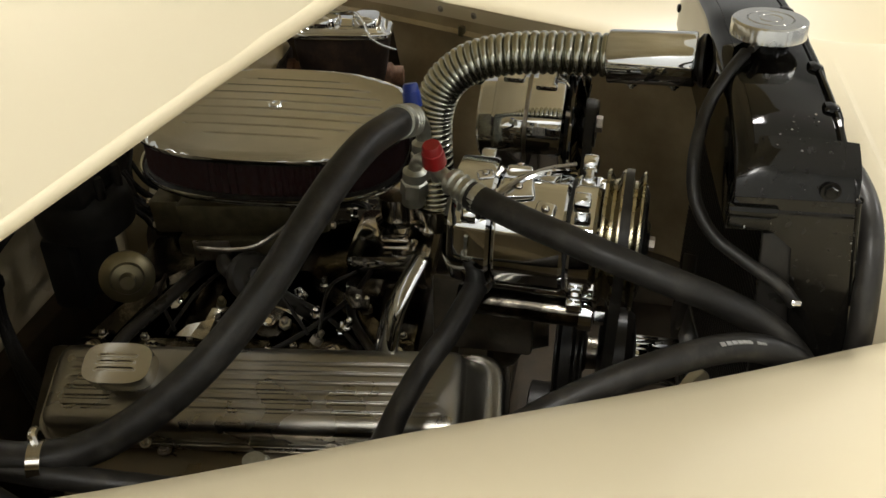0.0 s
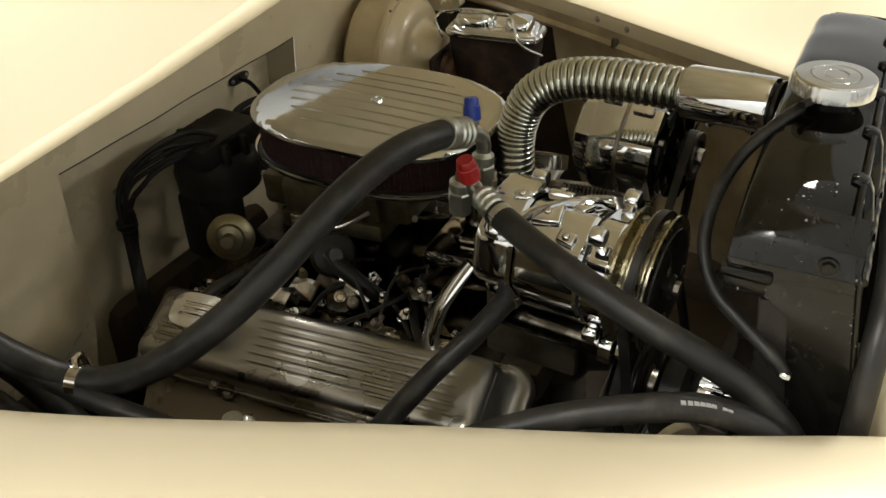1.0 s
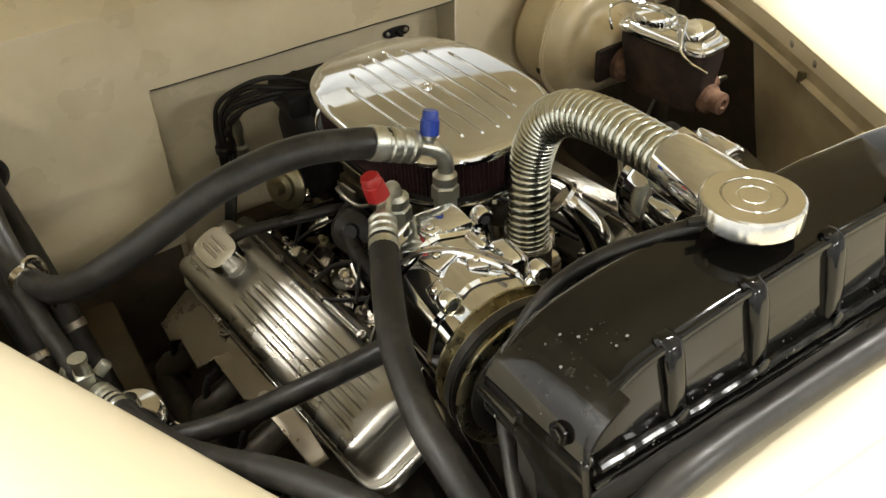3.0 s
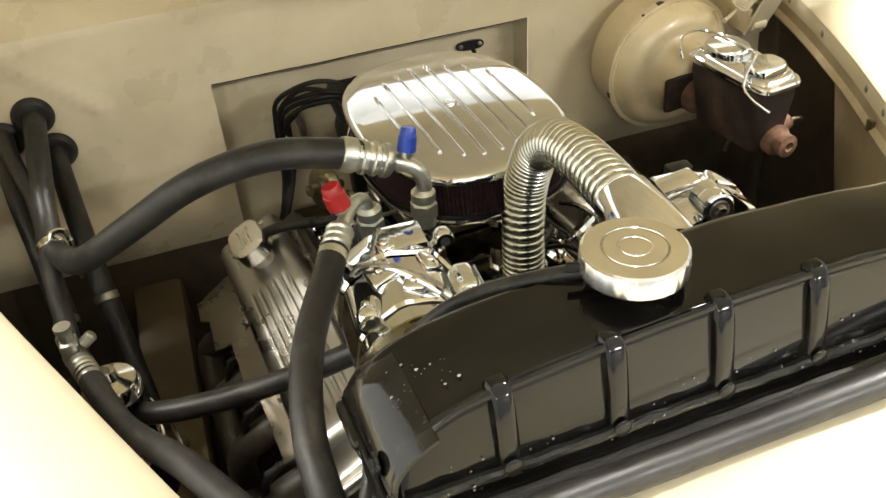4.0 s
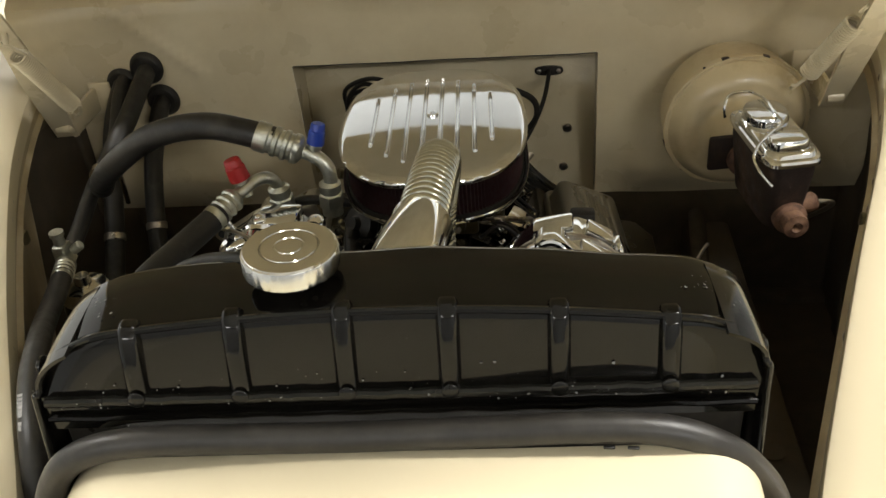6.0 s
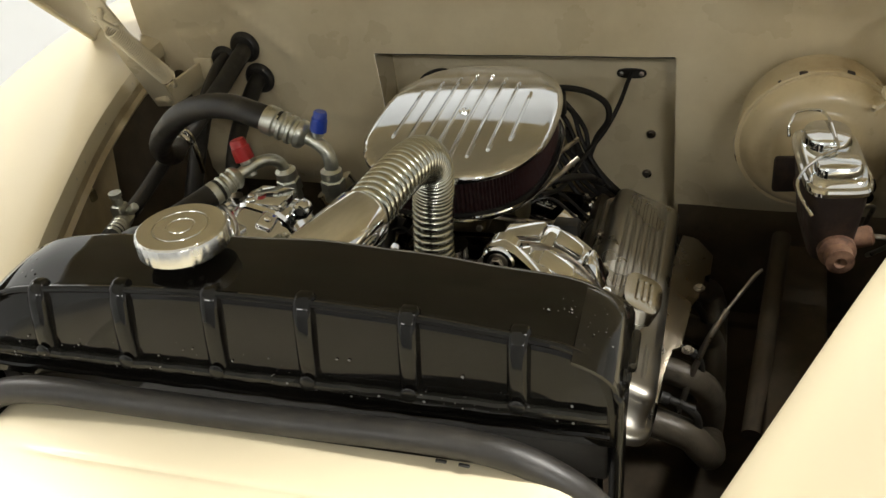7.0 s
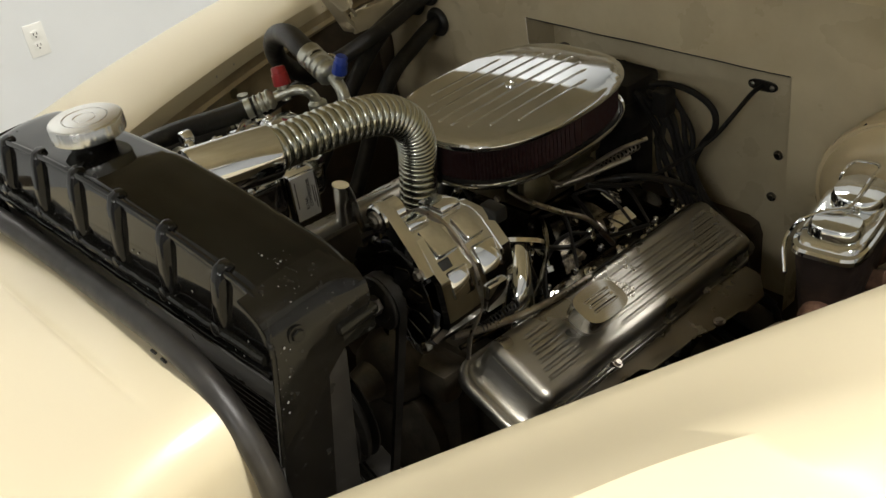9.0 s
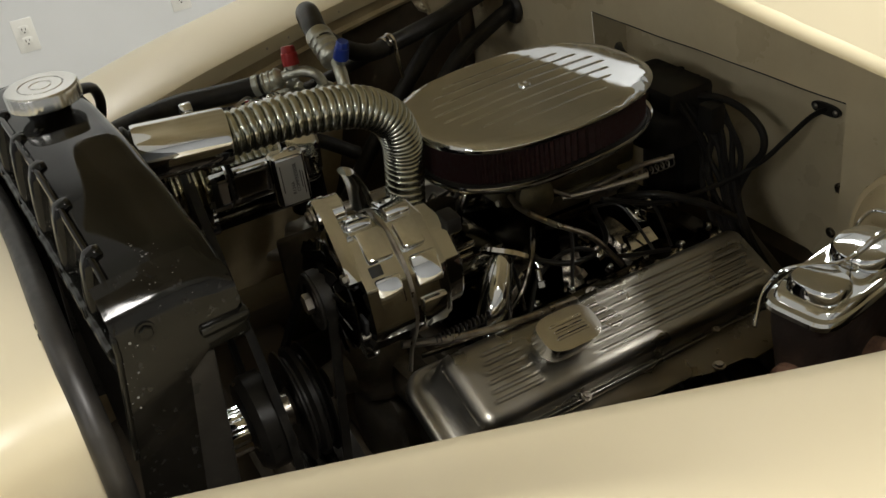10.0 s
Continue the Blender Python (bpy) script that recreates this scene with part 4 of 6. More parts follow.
def engine_block():
    ob = thing("engine", "oily dark V8 engine block with heads and manifolds", "engine", ENG)
    part("block", join(block(0.30, 0.50, 0.30, 0.02, m=pose(0, 0.27, 0.42)), block(0.36, 0.44, 0.10, 0.02, m=pose(0, 0.27, 0.34))), CAST, ob)
    part("oil_pan", block(0.26, 0.34, 0.09, 0.02, m=pose(0, 0.25, 0.292)), CAST, ob)
    for s in (-1, 1):
        head = part("cylinder_head", block(0.13, 0.52, 0.10, 0.012, m=pose(s * 0.200, 0.265, 0.575, 0, s * 32, 0)), CAST, ob)
        for k in range(4):
            y = 0.07 + 0.13 * k
            part("spark_plug", join(lathe([(0.009, 0), (0.009, 0.012), (0.006, 0.014), (0.005, 0.05)], 12, pose(s * 0.30, y, 0.545, 0, s * 110, 0))), BLACK_PLASTIC, head)
            part("plug_boot", tube([(s * 0.325, y, 0.538), (s * 0.350, y, 0.515), (s * 0.352, y + 0.01, 0.47), (s * 0.34, y + 0.03, 0.42)], 0.006, 12, 8), WIRE, head)
    shields = {-1: [(-0.322, 0.405), (-0.300, 0.405), (-0.300, 0.60), (-0.320, 0.83), (-0.341, 0.832), (-0.393, 0.80), (-0.393, 0.755), (-0.379, 0.745), (-0.379, 0.672), (-0.354, 0.668), (-0.348, 0.568), (-0.336, 0.555), (-0.330, 0.50)],
               1: [(0.300, 0.43), (0.280, 0.43), (0.270, 0.60), (0.285, 0.83), (0.308, 0.834), (0.336, 0.801), (0.337, 0.751), (0.330, 0.742), (0.327, 0.684), (0.318, 0.655), (0.316, 0.555), (0.304, 0.543), (0.300, 0.49)]}
    for s in (-1, 1):
        sh = prism(shields[s] if s > 0 else shields[s], 0.003, 0.0006)
        for v in sh.verts:
            v.co.z += 0.574 - 0.30 * (abs(v.co.x) - 0.31)
        part("heat_shield", sh, SHIELD, ob, "bare steel heat shield with notched edge", outside=True)
        for yy in (0.55, 0.70):
            part("shield_bolt", bolt(0.006, 0.005, pose(s * 0.325, yy, 0.575)), STEEL, ob, outside=True)
        for k in range(4):
            y = 0.07 + 0.13 * k
            part("exhaust_runner", tube([(s * 0.29, y, 0.50), (s * 0.34, y, 0.48), (s * 0.37, y + 0.02, 0.43), (s * 0.37, 0.25, 0.33)], 0.022, 14, 14), CAST, ob)
    part("timing_cover", join(block(0.22, 0.05, 0.26, 0.02, m=pose(0, -0.005, 0.44)), lathe([(0.085, 0), (0.085, 0.03), (0.06, 0.045)], 40, pose(0, -0.02, 0.42, 90, 0, 0))), CAST, ob)
    part("water_pump", join(lathe([(0.055, 0), (0.06, 0.03), (0.05, 0.06), (0.03, 0.075), (0.022, 0.11)], 36, pose(0, -0.02, 0.55, 90, 0, 0)), block(0.22, 0.05, 0.06, 0.018, m=pose(0, -0.03, 0.55))), CAST, ob)
    # intake manifold and its runners
    man = part("intake_manifold", join(block(0.15, 0.38, 0.05, 0.012, m=pose(0, 0.28, 0.640)), block(0.115, 0.15, 0.06, 0.010, m=pose(0, 0.28, 0.680)), block(0.24, 0.46, 0.03, 0.01, m=pose(0, 0.27, 0.605))), GRIMY, ob, "grimy chromed intake manifold")
    for s in (-1, 1):
        for k in range(4):
            y0, y1 = 0.205 + 0.05 * k, 0.075 + 0.13 * k
            secs = []
            for f, x, z, w, h in ((0.0, 0.055, 0.668, 0.017, 0.022), (0.35, 0.085, 0.664, 0.019, 0.020), (0.7, 0.115, 0.648, 0.022, 0.018), (1.0, 0.140, 0.622, 0.025, 0.020)):
                y = y0 + (y1 - y0) * f
                secs.append([(s * x, y + a * w, z + b * h) for a, b in ((-1, -0.9), (1, -0.9), (1, 0.5), (0.75, 1), (-0.75, 1), (-1, 0.5))])
            part("runner", loft(secs), GRIMY, man, sharp=25)
        rail = part("flange_rail", block(0.035, 0.47, 0.016, 0.004, m=pose(s * 0.150, 0.27, 0.622, 0, s * 38, 0)), GRIMY, man)
        for k in range(6):
            y = 0.06 + 0.083 * k
            part("manifold_bolt", join(bolt(0.0080, 0.008, pose(s * 0.155, y, 0.630, 0, s * 32, 0)), lathe([(0.004, 0.008), (0.004, 0.016), (0.001, 0.018)], 12, pose(s * 0.155, y, 0.630, 0, s * 32, 0))), CHROME_WORN, rail)
    for pts, m in (([(-0.03, 0), (0.03, 0), (0.026, 0.03), (0.008, 0.045), (-0.012, 0.042), (-0.028, 0.025)], pose(-0.125, 0.20, 0.655, 62, 0, 68)),
                   ([(-0.03, 0), (0.03, 0), (0.024, 0.04), (0.005, 0.05), (-0.018, 0.042)], pose(0.105, 0.120, 0.645, 66, 0, -60)),
                   ([(-0.014, -0.02), (0.016, -0.02), (0.012, 0.022), (-0.012, 0.018)], pose(0.13, 0.34, 0.668, 15, 30, -15))):
        part("lifting_bracket", prism(pts, 0.004, 0.001, m), CHROME_WORN, ob, "bright bent bracket on the manifold")
    part("vacuum_pod", lathe([(0.012, -0.02), (0.012, 0.0), (0.030, 0.004), (0.033, 0.008), (0.033, 0.012), (0.028, 0.020), (0.012, 0.024), (0.010, 0.034)], 32, pose(-0.105, 0.255, 0.715, 40, -52, 0)), BLACK_SATIN, ob, "black vacuum pod")
    part("brass_fitting", join(hexagon(0.007, 0.010, pose(-0.140, 0.285, 0.695, 20, -30, 0)), lathe([(0.0045, 0.010), (0.0045, 0.020), (0.003, 0.022)], 14, pose(-0.140, 0.285, 0.695, 20, -30, 0))), BRASS_STEEL, ob)
    zig = []
    for k in range(9):
        zig.append([(-0.175 + 0.011 * k, 0.30 - 0.014 * k + 0.02 * q, 0.668 + (0.014 if k % 2 else -0.004) + 0.006 * math.sin(2.3 * k + q)) for q in range(3)])
    part("folded_bracket", sheet(zig, 0.002), CHROME_WORN, ob, "crumpled chrome bracket", sharp=12)
    for k, (x, y, z, rx, ry) in enumerate(((-0.150, 0.20, 0.672, 12, -30), (-0.128, 0.165, 0.668, 0, -22), (-0.145, 0.125, 0.664, -10, -34), (-0.165, 0.16, 0.655, 8, -40), (-0.118, 0.10, 0.67, 0, -10), (0.14, 0.145, 0.668, 10, 30), (0.15, 0.21, 0.664, 0, 34), (0.135, 0.255, 0.672, -8, 25), (0.145, 0.30, 0.664, 6, 33))):
        m = pose(x, y, z, rx, ry, 37 * k)
        part("stud_nut", join(hexagon(0.0085, 0.009, m), lathe([(0.0045, 0.009), (0.0045, 0.018 + 0.003 * (k % 3)), (0.002, 0.02 + 0.003 * (k % 3))], 12, m)), CHROME_WORN if k % 3 else STEEL, ob)
    for k, pts in enumerate(([(-0.19, 0.22, 0.655), (-0.16, 0.17, 0.67), (-0.115, 0.12, 0.69), (-0.07, 0.10, 0.70)], [(-0.18, 0.26, 0.66), (-0.15, 0.24, 0.685), (-0.12, 0.20, 0.69), (-0.13, 0.15, 0.67), (-0.17, 0.10, 0.65)], [(0.17, 0.10, 0.65), (0.13, 0.15, 0.68), (0.12, 0.22, 0.69), (0.15, 0.28, 0.67), (0.17, 0.36, 0.66)])):
        part("wire", tube(pts, 0.0035, 26, 8), WIRE, ob)
    for x, y, z in ((-0.10, 0.13, 0.675), (-0.085, 0.165, 0.68), (0.09, 0.16, 0.68), (0.10, 0.26, 0.675), (0.085, 0.40, 0.675), (-0.09, 0.36, 0.68)):
        part("sender", join(hexagon(0.009, 0.010, pose(x, y, z - 0.012, 12, 8, 0)), lathe([(0.006, 0.0), (0.006, 0.012), (0.0035, 0.014), (0.0035, 0.024)], 14, pose(x, y, z - 0.004, 12, 8, 0))), CHROME_WORN, ob)
    for pts, r in (([(-0.06, 0.30, 0.72), (-0.105, 0.28, 0.728), (-0.125, 0.23, 0.712), (-0.12, 0.19, 0.675), (-0.10, 0.17, 0.64)], 0.0125),
                   ([(-0.27, 0.40, 0.68), (-0.22, 0.385, 0.70), (-0.16, 0.36, 0.705), (-0.10, 0.335, 0.71), (-0.06, 0.33, 0.70)], 0.0085),
                   ([(-0.21, 0.06, 0.655), (-0.16, 0.10, 0.668), (-0.12, 0.12, 0.672), (-0.07, 0.13, 0.68)], 0.006),
                   ([(0.06, 0.36, 0.70), (0.11, 0.39, 0.715), (0.15, 0.44, 0.70), (0.17, 0.50, 0.66)], 0.006),
                   ([(0.05, 0.12, 0.69), (0.10, 0.14, 0.70), (0.14, 0.20, 0.685), (0.12, 0.28, 0.68), (0.06, 0.31, 0.70)], 0.004)):
        part("vacuum_hose", tube(pts, r, 30, 12), BLACK_SATIN, ob)
    part("thermostat_housing", join(lathe([(0.034, 0), (0.034, 0.012), (0.026, 0.016), (0.026, 0.05)], 32, pose(0.018, 0.072, 0.72)), block(0.095, 0.04, 0.014, 0.005, m=pose(0.018, 0.072, 0.725)),
                                    block(0.13, 0.12, 0.06, 0.014, m=pose(0.01, 0.08, 0.685))), CHROME_WORN, ob, "chromed water neck")
    return ob


engine = engine_block()


def engine_clutter(ob):
    """Small bright and grimy pieces over the intake, each a part of the engine."""
    rng = random.Random(31)
    part("water_outlet", tube([(0.128, 0.505, 0.728), (0.138, 0.492, 0.715), (0.152, 0.474, 0.690), (0.160, 0.462, 0.660), (0.162, 0.456, 0.640)], 0.020, 24, 24, radius=lambda t: 0.75 + 0.6 * t), CHROME, ob, "bright flared elbow behind the alternator", outside=True)
    part("outlet_flange", prism(oval(0.034, 0.019, 2.4, 40), 0.006, 0.0015, along((0.128, 0.508, 0.730), (0.122, 0.516, 0.740))), CHROME_WORN, ob, outside=True)
    part("steel_line", tube([(0.118, 0.560, 0.745), (0.140, 0.545, 0.742), (0.158, 0.528, 0.725), (0.165, 0.505, 0.690), (0.166, 0.475, 0.668), (0.162, 0.430, 0.655), (0.150, 0.36, 0.652)], 0.0036, 44, 10), GRIMY, ob, "bent grimy fuel line", outside=True)
    part("throttle_rod", tube([(0.075, 0.640, 0.742), (0.105, 0.690, 0.752), (0.135, 0.742, 0.765)], 0.0042, 10, 10), STEEL, ob, "pale steel throttle rod", outside=True)
    part("choke_housing", lathe([(0.020, 0), (0.026, 0.003), (0.026, 0.016), (0.020, 0.020), (0.006, 0.021)], 28, along((0.072, 0.592, 0.765), (0.098, 0.590, 0.772))), CARB, ob, "round choke housing", outside=True)
    for s in (-1, 1):
        for k in range(7):
            y = 0.06 + 0.066 * k + rng.uniform(-0.01, 0.01)
            x, z = s * (0.150 + rng.uniform(-0.010, 0.008)), 0.646 + rng.uniform(-0.004, 0.010)
            tilt = pose(x, y, z, rng.uniform(-25, 25), s * rng.uniform(10, 45), rng.uniform(0, 60))
            r = rng.uniform(0.0055, 0.0085)
            part("stud_nut", join(hexagon(r, r * 1.1, tilt), dome(r * 0.75, r * 0.8, 14, tilt @ pose(0, 0, r * 1.1))), CHROME if k % 2 else CHROME_WORN, ob)
        for k in range(5):
            y = 0.10 + 0.085 * k + rng.uniform(-0.015, 0.015)
            x, z = s * (0.105 + rng.uniform(-0.02, 0.02)), 0.678 + rng.uniform(-0.006, 0.016)
            w = rng.uniform(0.010, 0.018)
            plate = [(-w, -w * 0.6), (w * 0.7, -w * 0.8), (w * 1.2, 0.0), (w * 0.5, w * 0.9), (-w * 0.8, w * 0.7)]
            m = pose(x, y, z, rng.uniform(-50, 50), s * rng.uniform(10, 60), rng.uniform(0, 180))
            tab = part("tab", prism(plate, 0.003, 0.001, m), CHROME if k % 2 else GRIMY, ob, sharp=25)
            part("tab_bolt", lathe([(0.0045, 0.003), (0.0045, 0.007), (0.0025, 0.0075), (0.0025, 0.005)], 14, m), CHROME_WORN, tab)
        for k in range(4):
            y = 0.12 + 0.09 * k
            p = Vector((s * 0.07, y, 0.69 + rng.uniform(0, 0.02)))
            q = Vector((s * 0.165, y + rng.uniform(-0.06, 0.06), 0.66 + rng.uniform(0, 0.012)))
            mid = (p + q) / 2 + Vector((rng.uniform(-0.01, 0.01), rng.uniform(-0.03, 0.03), rng.uniform(0.012, 0.035)))
            part("wire", tube([p, mid, q], rng.uniform(0.0022, 0.0042), 18, 8), WIRE if k % 2 else BLACK_SATIN, ob)
    part("rear_bracket", tube([(-0.150, 0.415, 0.775), (-0.168, 0.428, 0.752), (-0.185, 0.440, 0.725), (-0.196, 0.448, 0.690), (-0.200, 0.452, 0.655)], 0.019, 20, 20, radius=lambda t: 0.7 + 0.5 * t, flat=0.5), CHROME, ob, "curved chrome bracket behind the compressor", outside=True)
    m = pose(-0.145, 0.225, 0.672, 18, -36, 10)
    flange = part("ring_flange", prism(oval(0.022, 0.018, 3.0, 32), 0.005, 0.0015, m), GRIMY, ob, "grimy flange with a ringed bolt")
    part("ring_bolt", lathe([(0.004, 0.005), (0.0085, 0.005), (0.0085, 0.010), (0.0065, 0.011), (0.005, 0.009), (0.004, 0.006)], 20, m), CHROME_WORN, flange)
    part("brass_terminal", join(block(0.010, 0.006, 0.020, 0.0015, m=pose(-0.128, 0.262, 0.715, 20, -25, 20)), hexagon(0.005, 0.008, pose(-0.128, 0.262, 0.702, 20, -25, 20))), BRASS_STEEL, ob, "pale brass terminal")


engine_clutter(engine)


def carburetor():
    ob = thing("carburetor", "grimy yellowed four barrel carburetor under the air cleaner", "carburetor", ENG @ pose(0, 0.275, 0.722))
    part("throttle_body", block(0.14, 0.17, 0.028, 0.006, m=pose(0, 0, 0.014)), CARB, ob)
    part("main_body", block(0.13, 0.16, 0.05, 0.008, m=pose(0, 0, 0.052)), CARB, ob)
    for s in (-1, 1):
        bowl = part("fuel_bowl", block(0.105, 0.045, 0.052, 0.008, m=pose(0, s * 0.10, 0.05)), CARB, ob)
        for x in (-0.04, 0.04):
            for z in (0.032, 0.068):
                part("bowl_screw", hexagon(0.005, 0.005, pose(x, s * 0.1225, z, -s * 90, 0, 0)), STEEL, bowl)
    part("air_horn", lathe([(0.062, 0), (0.062, 0.03), (0.058, 0.032)], 40, pose(0, 0, 0.075)), CARB, ob)
    for s in (-1, 1):
        part("linkage", join(tube([(s * 0.075, 0.05, 0.02), (s * 0.095, 0.04, 0.03), (s * 0.10, -0.03, 0.035), (s * 0.085, -0.08, 0.06)], 0.003, 16, 8),
                             block(0.004, 0.05, 0.03, 0.001, m=pose(s * 0.085, 0.03, 0.02, 0, 0, 0))), STEEL, ob)
    part("return_spring", tube([(0.10 + 0.006 * math.cos(i * 1.3), 0.02 + 0.0045 * i * 0.5, 0.03 + 0.006 * math.sin(i * 1.3)) for i in range(60)], 0.0012, 240, 6), STEEL, ob)
    part("fuel_line", tube([(0.06, -0.12, 0.05), (0.10, -0.13, 0.05), (0.13, -0.10, 0.03), (0.15, -0.05, 0.0), (0.16, 0.0, -0.06)], 0.004, 24, 8), STEEL, ob)
    part("throttle_rod", tube([(0.085, 0.0, 0.03), (0.12, 0.06, 0.06), (0.15, 0.10, 0.075)], 0.0035, 10, 8), STEEL, ob)


carburetor()


def distributor():
    ob = thing("distributor", "black distributor with plug wires behind the air cleaner", "distributor", pose(-0.045, 0.925, 0.655))
    part("body", lathe([(0.03, -0.06), (0.03, 0.03), (0.055, 0.04), (0.055, 0.05)], 32), BLACK_PLASTIC, ob)
    cap = part("cap", lathe([(0.066, 0.05), (0.068, 0.08), (0.062, 0.10), (0.05, 0.112), (0.0005, 0.114)], 40), BLACK_PLASTIC, ob)
    part("coil_cover", block(0.135, 0.09, 0.04, 0.010, m=pose(0.0, 0.0, 0.125)), BLACK_PLASTIC, ob)
    for k in range(8):
        a = math.pi / 4 * k + 0.3
        c, s = math.cos(a), math.sin(a)
        part("terminal", lathe([(0.008, 0), (0.008, 0.026), (0.006, 0.032)], 12, pose(0.052 * c, 0.052 * s, 0.105)), BLACK_PLASTIC, cap)
    part("vacuum_advance", lathe([(0.007, -0.02), (0.010, 0.0), (0.030, 0.008), (0.035, 0.013), (0.035, 0.017), (0.030, 0.021), (0.022, 0.023), (0.020, 0.028), (0.010, 0.030), (0.009, 0.046)], 40,
                                 along((-0.150, 0.812, 0.700), (-0.183, 0.792, 0.712))), BRASS_STEEL, ob, "yellow zinc vacuum advance can", outside=True)
    lr = random.Random(5)
    for k in range(6):
        d = 0.0075 * k
        path = [(-0.050 + 0.006 * k, 0.90 + 0.004 * k, 0.792 - 0.004 * k), (-0.108, 0.895 + d * 0.5, 0.824 - d), (-0.153, 0.920 + d * 0.4, 0.818 - d * 1.2), (-0.188 + d * 0.3, 0.955, 0.785 - d * 0.8), (-0.203 + d * 0.5, 0.975, 0.745 - d * 0.5),
                (-0.203 + d * 0.5, 0.985, 0.690), (-0.208 + d * 0.4, 0.980, 0.62), (-0.235, 0.95 - d, 0.55), (-0.285, 0.88 - 3 * d, 0.515)]
        path = path[:1] + [tuple(c + lr.uniform(-0.006, 0.006) for c in p) for p in path[1:6]] + path[6:]
        part("plug_wire", tube(path, 0.0040, 56, 8), WIRE, ob, outside=True)
    part("loom_band", lathe([(0.014, 0), (0.016, 0.002), (0.016, 0.012), (0.014, 0.014)], 20, along((-0.194, 0.983, 0.70), (-0.194, 0.984, 0.682))), BLACK_PLASTIC, ob, outside=True)
    wr = random.Random(21)
    for k in range(9):
        d = 0.0095 * k
        path = [(0.004 * k - 0.01, 0.945 - 0.006 * k, 0.785), (0.045, 0.952 - d * 0.3, 0.776 - d), (0.075 - d * 0.3, 0.952 - d * 0.4, 0.748 - d), (0.098 - d * 0.4, 0.95 - d * 0.5, 0.708 - d * 0.9), (0.118 - d * 0.2, 0.94 - d * 0.5, 0.660 - d * 0.7),
                (0.160, 0.92 - d * 0.6, 0.610 - d * 0.2), (0.235, 0.895 - d, 0.570), (0.30, 0.83 - 3 * d, 0.545)]
        path = [path[0]] + [tuple(c + wr.uniform(-0.006, 0.006) for c in p) for p in path[1:6]] + path[6:]
        part("plug_wire", tube(path, 0.0045, 44, 8), WIRE, ob, outside=True)
    part("bracket", block(0.10, 0.05, 0.12, 0.01, m=pose(0.0, 0.03, -0.02)), BLACK_PLASTIC, ob)


distributor()

# ---- belt drive, compressor and alternator ----
def pulley(r, width, bore, grooves=1):
    prof = [(bore, 0.0)]
    w = width / grooves
    prof = [(bore, 0.003), (r * 0.62, 0.003), (r * 0.70, 0.0), (r * 0.97, 0.0)]
    for g in range(grooves):
        z = g * w
        prof += [(r, z + 0.0012), (r, z + w * 0.18), (r * 0.86, z + w * 0.42), (r * 0.86, z + w * 0.58), (r, z + w * 0.82), (r, z + w - 0.0012)]
    prof += [(r * 0.97, width), (r * 0.70, width), (bore, width - 0.004)]
    return lathe(prof, 64)


def facets(r, flats, lip=1.05):
    """A round outline cut by flats (degrees, share of the radius)."""
    out = []
    for i in range(120):
        a = 2 * math.pi * i / 120
        k = 1.0
        for deg, share in flats:
            c = math.cos(a - radians(deg))
            if c > 0.5:
                k = min(k, share / c)
        out.append((r * k * lip * math.cos(a), r * k * lip * math.sin(a)))
    return out


